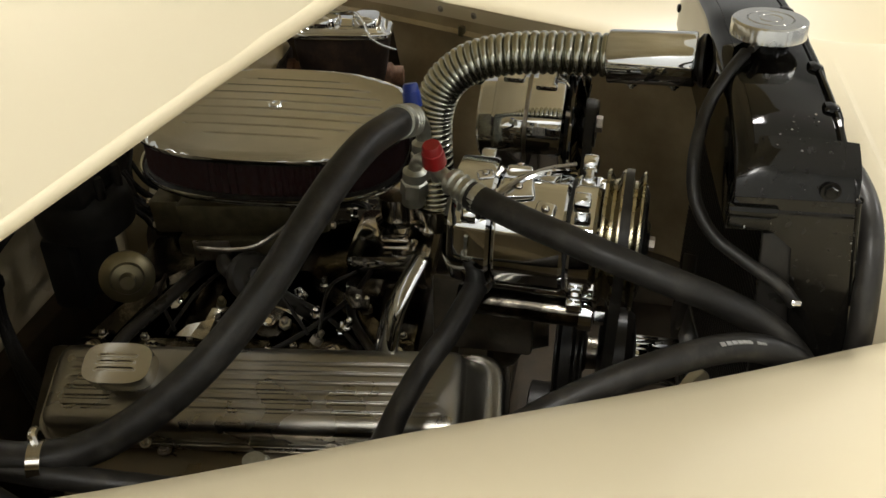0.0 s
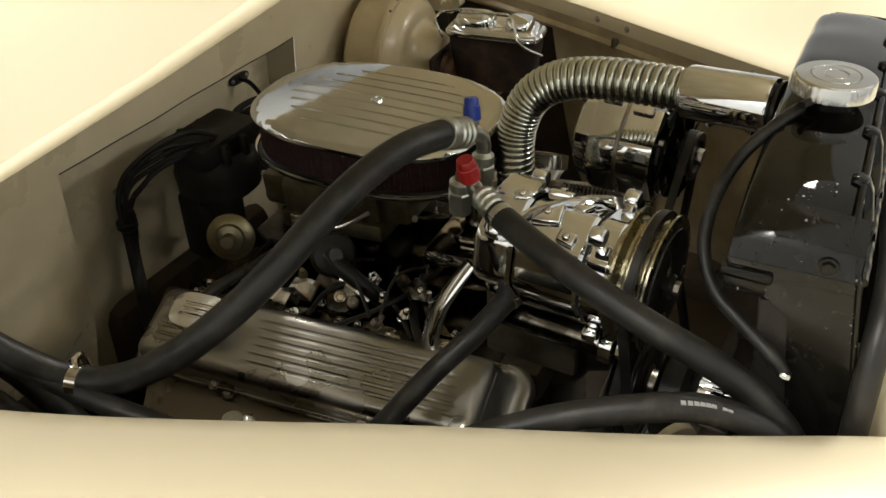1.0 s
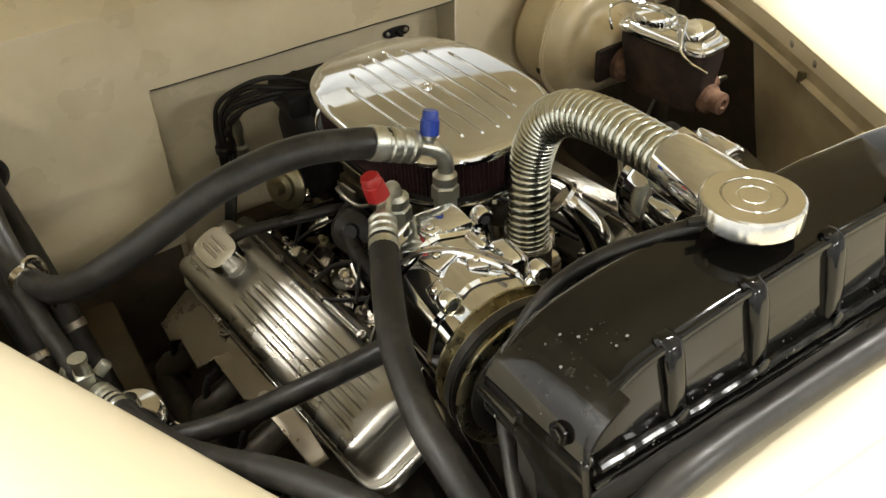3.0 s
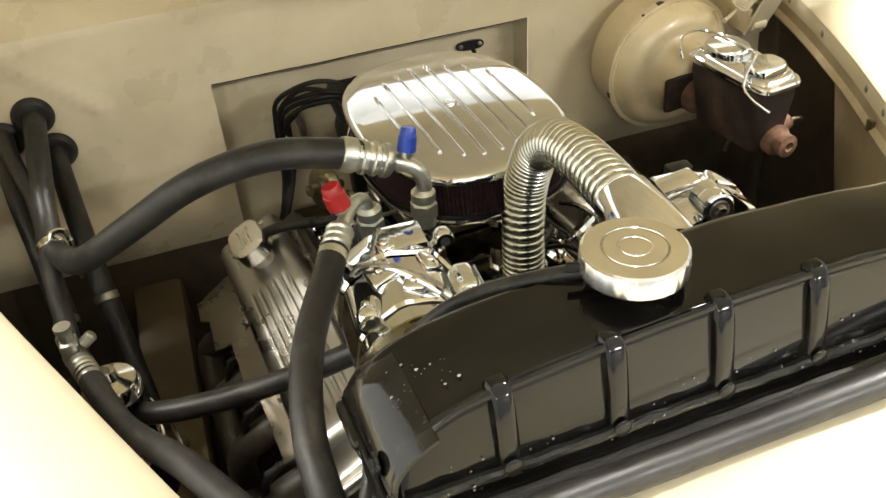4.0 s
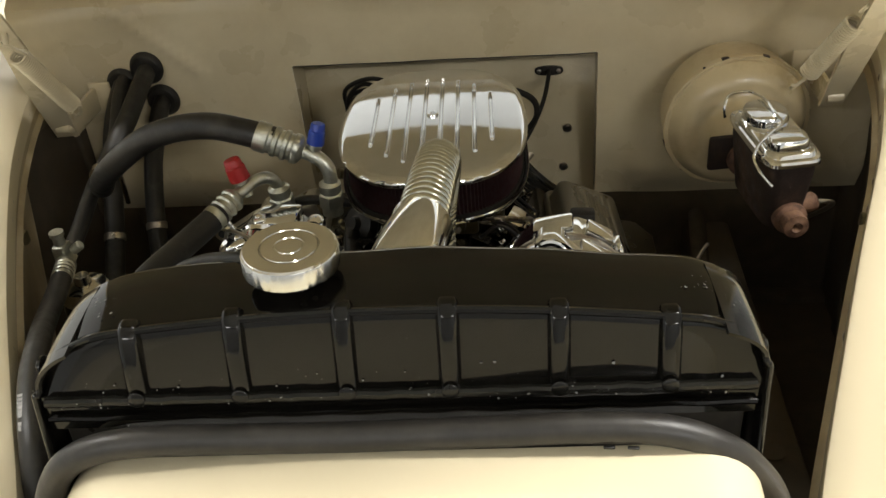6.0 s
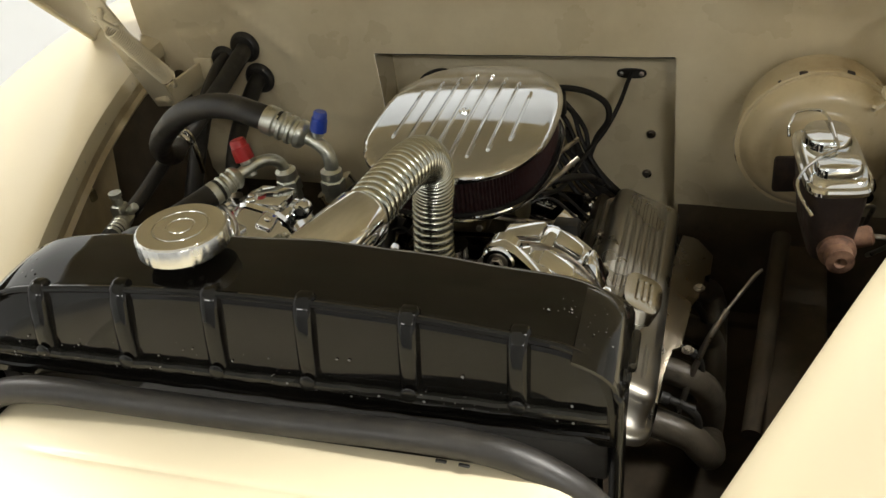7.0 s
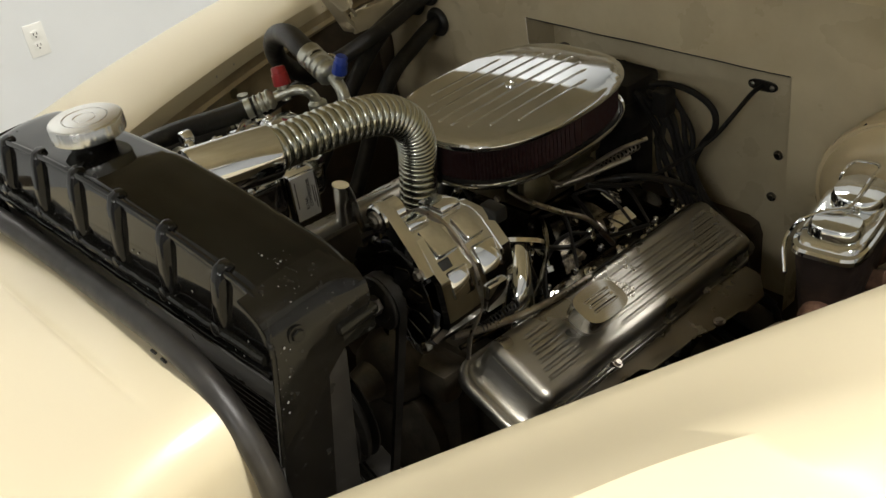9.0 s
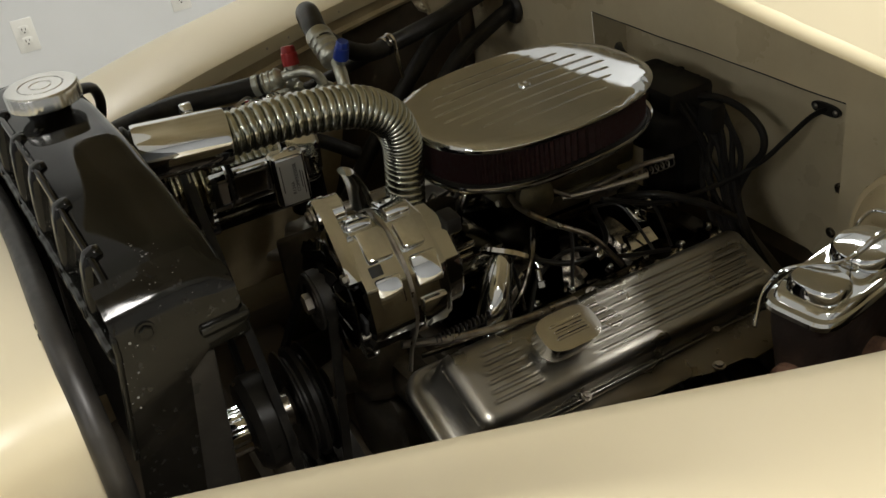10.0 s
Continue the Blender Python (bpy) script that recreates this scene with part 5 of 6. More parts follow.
def compressor():
    """Its local z runs back from the clutch face along the shaft, its -y is up."""
    m = Matrix.Translation((-0.172, 0.158, 0.842)) @ pose(0, 0, 0, -90, 0, 0) @ pose(0, 0, 0, 0, 2.0, 0)
    ob = thing("compressor", "chromed air conditioning compressor with a black clutch pulley", "compressor", m)
    pul = part("pulley", moved(pulley(0.077, 0.042, 0.02, 2), pose(0, 0, 0.008)), PULLEY_ZINC, ob, "yellowish zinc clutch pulley")
    part("clutch_plate", lathe([(0.0005, -0.002), (0.012, -0.002), (0.014, 0.002), (0.052, 0.003), (0.063, 0.006), (0.064, 0.010), (0.02, 0.010)], 48), BLACK_SATIN, pul)
    part("rubber_ring", lathe([(0.068, 0.0215), (0.0782, 0.0215), (0.0782, 0.0305), (0.068, 0.0305)], 64), RUBBER, pul)
    part("clutch_nut", hexagon(0.008, 0.007, pose(0, 0, -0.008)), STEEL, pul)
    for k in range(3):
        a = 2.1 * k
        part("plate_rivet", dome(0.006, 0.003, 14, pose(0.035 * math.cos(a), 0.035 * math.sin(a), 0.0015, 180, 0, 0)), BRASS_STEEL, pul)
    lab_m = Matrix(((0, 0, 1, 0.0846), (-1, 0, 0, 0.016), (0, -1, 0, 0.160), (0, 0, 0, 1)))
    # faceted body: front head, barrel and rear head
    flats = tuple((45 * k + 12, 0.955) for k in range(8))

    def shell(r, heights):
        return loft([[(x * k, y * k, z) for x, y in facets(r, flats, 1.0)] for k, z in heights])

    part("front_housing", shell(0.066, ((0.70, 0.050), (0.97, 0.053), (1.0, 0.057), (1.0, 0.078), (0.97, 0.081))), CHROME, ob, sharp=25)
    part("gasket", lathe([(0.060, 0.081), (0.062, 0.0815), (0.062, 0.0845), (0.060, 0.085)], 48), SLOT_DARK, ob)
    part("cylinder_body", shell(0.0655, ((0.96, 0.085), (1.0, 0.089), (1.0, 0.158), (0.96, 0.162))), CHROME, ob, sharp=25)
    part("rear_head", shell(0.0675, ((0.95, 0.164), (1.0, 0.168), (1.0, 0.202), (0.95, 0.210), (0.80, 0.216), (0.4, 0.218))), CHROME, ob, sharp=25)
    for k in range(5):
        a = 2 * math.pi * k / 5
        part("through_bolt", join(hexagon(0.0065, 0.006, pose(0.058 * math.cos(a), 0.058 * math.sin(a), 0.050))), CHROME, ob)
    part("mount_tube", lathe([(0.010, 0.05), (0.017, 0.05), (0.017, 0.205), (0.010, 0.205)], 28, pose(-0.02, 0.092, 0)), GRIMY, ob)
    part("mounting_plate", block(0.014, 0.13, 0.11, 0.006, m=pose(-0.115, 0.345, 0.672)), CAST, ob, "oily black mounting plate", outside=True)
    part("mount_bolt", join(hexagon(0.011, 0.012, pose(-0.02, 0.092, 0.036)), lathe([(0.020, 0.050), (0.020, 0.064)], 24, pose(-0.02, 0.092, 0))), CHROME, ob)
    part("top_pad", block(0.05, 0.016, 0.045, 0.005, m=pose(0.012, -0.060, 0.190)), CHROME, ob)
    for deg, z, w, d, h, twist in ((-108, 0.140, 0.030, 0.012, 0.034, 12), (-84, 0.112, 0.022, 0.010, 0.026, -18), (-62, 0.146, 0.020, 0.012, 0.030, 8), (-128, 0.108, 0.018, 0.012, 0.022, -10), (-96, 0.178, 0.016, 0.014, 0.020, 20)):
        pad = part("casting_boss", moved(block(d, w, h, 0.004, 3, m=pose(0, 0, 0, twist, 0, 0)), Matrix.Rotation(radians(deg), 4, "Z") @ pose(0.0635, 0, z)), CHROME, ob, sharp=30)
        part("boss_screw", moved(dome(0.0048, 0.0035, 14), Matrix.Rotation(radians(deg), 4, "Z") @ pose(0.0635 + d / 2, 0, z, 0, 90, 0)), CHROME_WORN, pad)
    part("head_ridge", tube([(-0.040, -0.052, 0.172), (-0.020, -0.066, 0.150), (0.0, -0.069, 0.125), (0.020, -0.065, 0.100), (0.034, -0.057, 0.086)], 0.0045, 24, 10), CHROME, ob)
    for z, deg, reach in ((0.070, -124, 0.098), (0.070, -52, 0.094), (0.070, 128, 0.09), (0.186, -44, 0.092), (0.186, -140, 0.086)):
        rot = pose(0, 0, 0, 0, 0, deg)
        web = block(reach - 0.050, 0.015, 0.011, 0.004, m=rot @ pose((reach + 0.030) / 2, 0, z))
        ear = part("mount_lug", join(web, lathe([(0.005, -0.008), (0.0095, -0.008), (0.0108, -0.006), (0.0108, 0.006), (0.0095, 0.008), (0.005, 0.008)], 28, rot @ pose(reach - 0.014, 0, z))), CHROME, ob)
        part("bolt_hole", lathe([(0.005, -0.0085), (0.005, 0.0085)], 16, rot @ pose(reach - 0.014, 0, z)), SLOT_DARK, ear)
    part("side_pad", block(0.030, 0.080, 0.050, 0.010, 3, m=pose(0.069, 0.016, 0.160)), CHROME, ob)
    lab = part("label", block(0.0008, 0.066, 0.036, m=pose(0.0846, 0.016, 0.160)), LABEL_WHITE, ob, "white printed label")
    for word, dz, dy, size in (("COMPRESSOR", -0.006, 0.004, 0.0068), ("R134A", 0.0005, -0.010, 0.0068)):
        part("lettering", words(word, size, lab_m @ pose(0, dz, 0.0012) @ pose(dy, 0, 0)), PRINT, lab)
    for k, (w, z) in enumerate(((0.040, 0.146), (0.026, 0.172), (0.034, 0.175))):
        part("text_bar", block(0.0006, w, 0.0012, m=pose(0.0852, 0.016 + 0.006 * (k % 3 - 1), z)), PRINT, lab)
    part("wire", tube([(0.029, -0.072, 0.085), (0.015, -0.072, 0.11), (-0.01, -0.072, 0.135), (-0.036, -0.066, 0.155), (-0.046, -0.050, 0.165)], 0.0022, 30, 8), STEEL, ob)
    return ob


compressor()


def alternator():
    """Its local z runs back along the shaft, its -y is up."""
    m = Matrix.Translation((0.172, 0.230, 0.812)) @ pose(0, 0, 0, -90, 0, 0) @ pose(0, 0, 0, 0, 2.0, 0)
    ob = thing("alternator", "chromed alternator with a black fan and pulley", "alternator", m)
    pul = part("pulley", pulley(0.034, 0.020, 0.008), BLACK_SATIN, ob)
    part("shaft_nut", hexagon(0.012, 0.010, pose(0, 0, -0.008)), STEEL, pul)
    fan = part("fan", lathe([(0.012, 0.021), (0.040, 0.021), (0.066, 0.028), (0.066, 0.030), (0.012, 0.024)], 48), BLACK_GLOSS, ob)
    blade = part("fan_blade", prism([(0.026, -0.002), (0.062, -0.010), (0.069, 0.004), (0.064, 0.010), (0.030, 0.004)], 0.0015, 0, pose(0, 0, 0.018, 22, 0, 0)), BLACK_GLOSS, fan, sharp=20)
    for k in range(1, 13):
        again(blade, Matrix.Rotation(2 * math.pi * k / 13, 4, "Z"), fan)
    flats = ((-90, 0.94), (-48, 0.93), (-8, 0.95), (40, 0.96), (150, 0.95), (-135, 0.94))
    def shell(r, heights, extra=()):
        return loft([[(x * k, y * k, z) for x, y in facets(r, flats + extra)] for k, z in heights])
    front = part("front_housing", shell(0.074, ((0.62, 0.038), (0.90, 0.040), (0.985, 0.044), (1.0, 0.049), (1.0, 0.090))), CHROME, ob, sharp=25)
    for k in range(6):
        a = math.pi / 3 * k + 0.3
        part("vent", moved(block(0.016, 0.024, 0.004, 0.0015), Matrix.Rotation(a, 4, "Z") @ pose(0.055, 0, 0.0385)), SLOT_DARK, front)
    part("stator", lathe([(0.0745, 0.090), (0.0775, 0.091), (0.0775, 0.095), (0.0745, 0.096)], 72), STEEL, ob, "thin steel seam band")
    rear = part("rear_housing", shell(0.0735, ((1.0, 0.096), (1.0, 0.134), (0.97, 0.139), (0.84, 0.142), (0.80, 0.160), (0.74, 0.164), (0.3, 0.166)), ((-70, 0.95), (10, 0.95))), CHROME, ob, sharp=25)
    for deg, w, h, z, lift in ((-100, 0.046, 0.030, 0.116, 0.004), (-60, 0.034, 0.026, 0.112, 0.005), (-28, 0.036, 0.032, 0.116, 0.003), (12, 0.040, 0.030, 0.116, 0.003)):
        rot = Matrix.Rotation(radians(deg), 4, "Z")
        part("rear_pad", moved(block(0.012, w, h, 0.0035), rot @ pose(0.0705 + lift, 0, z)), CHROME, rear)
    for deg, w, z in ((-104, 0.050, 0.070), (-62, 0.040, 0.072), (-20, 0.034, 0.070)):
        rot = Matrix.Rotation(radians(deg), 4, "Z")
        part("housing_pad", moved(block(0.012, w, 0.030, 0.0035), rot @ pose(0.0715, 0, z)), CHROME, front)
    part("window", moved(block(0.004, 0.012, 0.014, 0.001), Matrix.Rotation(radians(-40), 4, "Z") @ pose(0.0735, 0, 0.062)), SLOT_DARK, front)
    for k in range(4):
        a = math.pi / 2 * k + 0.6
        part("through_bolt", hexagon(0.005, 0.006, pose(0.060 * math.cos(a), 0.060 * math.sin(a), 0.034)), STEEL, ob)
    # top ear and the flat arm from it over the front of the housing
    ear = part("adjusting_ear", join(block(0.026, 0.034, 0.018, 0.006, m=pose(-0.012, -0.078, 0.048)), lathe([(0.0155, 0.026), (0.0175, 0.028), (0.0175, 0.058), (0.0155, 0.060)], 28, pose(-0.014, -0.094, 0))), CHROME, ob)
    part("ear_bolt", bolt(0.0075, 0.006, pose(-0.014, -0.094, 0.026, 180, 0, 0)), STEEL, ear)
    arm = prism([(-0.030, -0.104), (-0.022, -0.111), (-0.010, -0.112), (0.004, -0.104), (0.026, -0.082), (0.046, -0.062), (0.058, -0.044), (0.052, -0.034), (0.040, -0.036), (0.020, -0.056), (-0.004, -0.080), (-0.026, -0.092)], 0.016, 0.003, pose(0, 0, 0.030))
    part("bracket", arm, CHROME, ob, "chrome alternator arm")
    part("arm_bolt", bolt(0.006, 0.006, pose(0.048, -0.046, 0.031, 180, 0, 0)), STEEL, ob)
    part("strap", tube([(-0.02, -0.074, 0.093), (0.030, -0.070, 0.093), (0.062, -0.042, 0.093), (0.0755, 0.0, 0.093), (0.066, 0.038, 0.093), (0.05, 0.075, 0.090), (0.046, 0.11, 0.085)], 0.0026, 40, 8), STEEL, ob)
    part("plug", block(0.03, 0.02, 0.02, 0.004, m=pose(0.02, -0.05, 0.170)), BLACK_PLASTIC, ob)
    part("lower_foot", block(0.030, 0.045, 0.020, 0.006, m=pose(-0.010, 0.085, 0.058)), CHROME, ob)


alternator()


def front_pulleys():
    w = thing("water_pump_pulley", "black water pump pulley with a polished fluted spacer", "pulley", pose(0.0, 0.215, 0.535, -90, 0, 0))
    part("wheel", pulley(0.082, 0.04, 0.02, 2), BLACK_SATIN, w)
    part("hub", lathe([(0.0005, -0.03), (0.022, -0.03), (0.024, -0.004), (0.03, 0.0)], 32), STEEL, w)
    part("fluted_spacer", lathe([(0.02, -0.135), (0.032, -0.134), (0.034, -0.131), (0.034, -0.070), (0.032, -0.072), (0.02, -0.071)], 96, squash=lambda a, h: 1 - 0.09 * max(0.0, math.cos(10 * a)) ** 0.6), CHROME, w, "polished fluted fan spacer")
    part("clutch_body", lathe([(0.03, -0.071), (0.062, -0.066), (0.070, -0.055), (0.070, -0.028), (0.06, -0.02), (0.03, -0.018)], 48), BLACK_SATIN, w)
    c = thing("crank_pulley", "black crankshaft pulley low on the engine", "pulley", pose(0.0, 0.205, 0.355, -90, 0, 0))
    part("wheel", pulley(0.085, 0.045, 0.02, 2), BLACK_SATIN, c)
    part("damper", lathe([(0.078, 0.046), (0.086, 0.048), (0.086, 0.085), (0.078, 0.087)], 48), BLACK_SATIN, c)
    part("centre_bolt", bolt(0.014, 0.01, pose(0, 0, -0.006, 180, 0, 0)), STEEL, c)


front_pulleys()


def belt(name, label, loops, y, width=0.012, thick=0.008):
    """A V belt round circles (x, z, r) taken in order, in the plane y."""
    pts = []
    for k, (x, z, r) in enumerate(loops):
        n = len(loops)
        px, pz, pr = loops[k - 1]
        nx, nz, nr = loops[(k + 1) % n]

        def tangent(ax, az, ar, bx, bz, br):
            d = math.hypot(bx - ax, bz - az)
            base = math.atan2(bz - az, bx - ax)
            return base - math.acos(max(-1, min(1, (ar - br) / d)))

        a0 = tangent(px, pz, pr, x, z, r)
        a1 = tangent(x, z, r, nx, nz, nr)
        while a1 < a0:
            a1 += 2 * math.pi
        steps = max(2, int((a1 - a0) / 0.2))
        for i in range(steps + 1):
            a = a0 + (a1 - a0) * i / steps
            pts.append((x + r * math.cos(a), z + r * math.sin(a), math.cos(a), math.sin(a)))
    secs = []
    for x, z, nx, nz in pts:
        secs.append([(x, y - width / 2, z), (x, y + width / 2, z), (x - nx * thick, y + width * 0.33, z - nz * thick), (x - nx * thick, y - width * 0.33, z - nz * thick)])
    secs.append(secs[0])
    ob = thing(name, label, "belt", pose(loops[0][0], y, loops[0][1]), "drive belts")
    part("band", loft(secs, caps=False), RUBBER, ob, outside=True)


belt("drive_belt", "black rubber V belt to the alternator", [(0.0, 0.355, 0.086), (0.172, 0.812, 0.035), (0.0, 0.535, 0.083)], 0.240)
belt("drive_belt", "black rubber V belt round the compressor pulley", [(0.0, 0.355, 0.086), (0.0, 0.535, 0.083), (-0.172, 0.842, 0.076)], 0.186)


# ---- air conditioning hoses and fittings ----
def fitting(p, q, name_thing):
    """A hexagon nut with a ferrule that stands from p to q."""
    m = along(p, q)
    n = part("nut", join(hexagon(0.0155, 0.018, m), lathe([(0.012, 0.018), (0.0135, 0.020), (0.0135, 0.030), (0.009, 0.034)], 24, m), lathe([(0.013, -0.012), (0.013, 0.0)], 20, m)), ZINC, name_thing, outside=True)
    return n


def crimp(p, q, name_thing, r=0.0165):
    m = along(p, q)
    d = (Vector(q) - Vector(p)).length
    prof = [(0.010, -0.004), (r * 0.9, 0.0), (r, 0.003)]
    for k in range(3):
        z = d * (0.22 + 0.22 * k)
        prof += [(r, z - 0.004), (r * 0.88, z - 0.002), (r * 0.88, z + 0.002), (r, z + 0.004)]
    prof += [(r, d - 0.003), (r * 0.95, d)]
    part("crimp_collar", lathe(prof, 32, m), ZINC, name_thing, "yellowish zinc crimp collar", outside=True)


def service_cap(p, q, mat, name_thing, label, r=0.0105):
    m = along(p, q)
    d = (Vector(q) - Vector(p)).length
    part("valve_stem", lathe([(0.0065, -0.022), (0.0065, -0.006), (0.0085, -0.005), (0.0085, 0.001)], 18, m), ZINC, name_thing, outside=True)
    part("valve_cap", lathe([(r, 0), (r * 1.02, 0.002), (r * 0.95, d * 0.62), (r * 0.86, d * 0.66), (r * 0.82, d - 0.002), (r * 0.7, d)], 24, m, squash=lambda a, h: 1 - 0.05 * max(0, math.cos(8 * a))), mat, name_thing, label, outside=True)


def low_side_hose():
    ob = thing("refrigerant_hose", "thick black refrigerant hose with a blue capped fitting", "hose", pose(-0.107, 0.42, 0.885))
    fitting((-0.107, 0.420, 0.876), (-0.105, 0.420, 0.93), ob)
    part("elbow_tube", tube([(-0.106, 0.420, 0.895), (-0.104, 0.420, 0.914), (-0.106, 0.421, 0.928), (-0.114, 0.423, 0.938), (-0.128, 0.426, 0.945), (-0.146, 0.427, 0.952)], 0.0088, 40, 16), ZINC, ob, outside=True)
    crimp((-0.137, 0.427, 0.949), (-0.188, 0.4275, 0.971), ob, 0.0188)
    service_cap((-0.1175, 0.428, 0.956), (-0.111, 0.4325, 0.981), BLUE_CAP, ob, "blue plastic service cap")
    part("hose", tube([(-0.165, 0.4275, 0.962), (-0.200, 0.430, 0.973), (-0.248, 0.443, 0.977), (-0.30, 0.458, 0.967), (-0.352, 0.475, 0.944), (-0.402, 0.498, 0.907), (-0.452, 0.535, 0.862), (-0.490, 0.585, 0.818),
                       (-0.518, 0.640, 0.788), (-0.538, 0.690, 0.783), (-0.547, 0.76, 0.790), (-0.550, 0.84, 0.805), (-0.551, 0.92, 0.828), (-0.552, 1.0, 0.850)], 0.0165, 120, 18), RUBBER, ob, outside=True)
    m = along((-0.536, 0.674, 0.783), (-0.541, 0.690, 0.784))
    part("hose_clamp", lathe([(0.0172, 0), (0.019, 0.001), (0.019, 0.013), (0.0172, 0.014)], 32, m), CHROME_WORN, ob, "bright steel clamp band", outside=True)
    part("hanger", tube([(-0.536, 0.680, 0.800), (-0.530, 0.686, 0.806), (-0.518, 0.690, 0.800), (-0.515, 0.692, 0.770), (-0.52, 0.70, 0.72)], 0.004, 24, 8), CHROME_WORN, ob, outside=True)


low_side_hose()


def high_side_hose():
    ob = thing("refrigerant_hose", "black refrigerant hose with a red capped fitting", "hose", pose(-0.168, 0.417, 0.884))
    fitting((-0.168, 0.418, 0.874), (-0.170, 0.414, 0.93), ob)
    part("elbow_tube", tube([(-0.169, 0.417, 0.89), (-0.171, 0.414, 0.912), (-0.178, 0.406, 0.924), (-0.190, 0.394, 0.926), (-0.205, 0.374, 0.921), (-0.216, 0.356, 0.915)], 0.0075, 40, 16), ZINC, ob, outside=True)
    crimp((-0.209, 0.368, 0.919), (-0.228, 0.332, 0.910), ob, 0.015)
    service_cap((-0.203, 0.386, 0.934), (-0.210, 0.388, 0.960), RED_CAP, ob, "red plastic service cap", 0.0125)
    part("hose", tube([(-0.222, 0.345, 0.912), (-0.236, 0.315, 0.908), (-0.254, 0.277, 0.904), (-0.273, 0.232, 0.900), (-0.287, 0.184, 0.891), (-0.295, 0.137, 0.880), (-0.295, 0.095, 0.866), (-0.292, 0.058, 0.847),
                       (-0.290, 0.025, 0.822), (-0.290, -0.005, 0.78), (-0.292, -0.02, 0.70), (-0.294, -0.02, 0.6)], 0.0148, 90, 18), RUBBER, ob, outside=True)


high_side_hose()


def liquid_line():
    ob = thing("refrigerant_hose", "black ribbed hose stamped in grey beside the fender", "hose", pose(-0.46, 0.31, 0.78))
    pts = [(-0.505, 0.445, 0.762), (-0.486, 0.385, 0.770), (-0.466, 0.325, 0.782), (-0.440, 0.268, 0.803), (-0.420, 0.230, 0.820), (-0.398, 0.186, 0.836), (-0.375, 0.137, 0.848), (-0.352, 0.09, 0.852),
           (-0.336, 0.055, 0.845), (-0.322, 0.02, 0.825), (-0.312, -0.01, 0.79), (-0.306, -0.03, 0.73), (-0.304, -0.04, 0.62)]
    part("hose", tube(pts, 0.0138, 90, 18), RUBBER, ob, outside=True)
    crimp((-0.498, 0.425, 0.765), (-0.512, 0.468, 0.760), ob, 0.0145)
    for k in range(9):
        q = spline(pts, 90)[52 + k]
        q2 = spline(pts, 90)[53 + k]
        if k != 6:
            m = along(q, q2) @ pose(0, 0, 0, 0, 0, 0)
            part("stamp", block(0.0012, 0.006, 0.0045, m=Matrix.Translation(q + Vector((-0.0062, -0.002, 0.0122))) @ (q2 - q).to_track_quat("Z", "X").to_matrix().to_4x4() @ pose(0, 0, 0, 0, 0, 0)), PRINT_GREY, ob, outside=True)
    fit = thing("refrigerant_switch", "zinc service block and pressure switch on the line", "pressure switch", pose(-0.52, 0.485, 0.757))
    part("union_block", join(hexagon(0.014, 0.022, along((-0.514, 0.470, 0.760), (-0.521, 0.495, 0.757))), lathe([(0.010, 0.02), (0.010, 0.05), (0.012, 0.052), (0.012, 0.062)], 20, along((-0.514, 0.470, 0.760), (-0.521, 0.495, 0.757)))), ZINC, fit, outside=True)
    part("tee", join(block(0.02, 0.024, 0.03, 0.004, m=pose(-0.519, 0.482, 0.770)), lathe([(0.008, 0), (0.008, 0.012), (0.010, 0.014), (0.010, 0.02)], 20, pose(-0.519, 0.482, 0.785))), ZINC, fit, outside=True)
    part("valve_cap", lathe([(0.007, 0), (0.007, 0.014), (0.005, 0.016)], 18, along((-0.505, 0.485, 0.772), (-0.49, 0.487, 0.782))), ZINC, fit, outside=True)
    part("line", tube([(-0.521, 0.50, 0.757), (-0.53, 0.56, 0.762), (-0.545, 0.66, 0.775), (-0.556, 0.78, 0.79), (-0.588, 0.90, 0.812), (-0.602, 0.98, 0.826)], 0.012, 40, 14), RUBBER, fit, outside=True)
    drier = thing("receiver_drier", "black receiver drier bottle with a bright top", "receiver drier", pose(-0.488, 0.455, 0.60))
    part("bottle", lathe([(0.02, -0.06), (0.035, -0.055), (0.036, 0.10), (0.034, 0.115)], 36), BLACK_GLOSS, drier)
    part("top", lathe([(0.034, 0.115), (0.034, 0.128), (0.030, 0.134), (0.012, 0.138), (0.010, 0.150), (0.0005, 0.150)], 36), CHROME_WORN, drier)
    part("strap", lathe([(0.0365, 0.02), (0.038, 0.021), (0.038, 0.035), (0.0365, 0.036)], 36), STEEL, drier)
    part("tag", block(0.004, 0.012, 0.02, 0.001, m=pose(0.030, -0.022, 0.09, 0, 25, 20)), YELLOW_TAG, drier)
    part("wire_loop", tube([(0.036, -0.01, 0.10), (0.05, -0.03, 0.085), (0.058, -0.05, 0.05), (0.05, -0.06, 0.03), (0.04, -0.045, 0.05), (0.036, -0.02, 0.08)], 0.0025, 30, 8), CHROME_WORN, drier)


liquid_line()


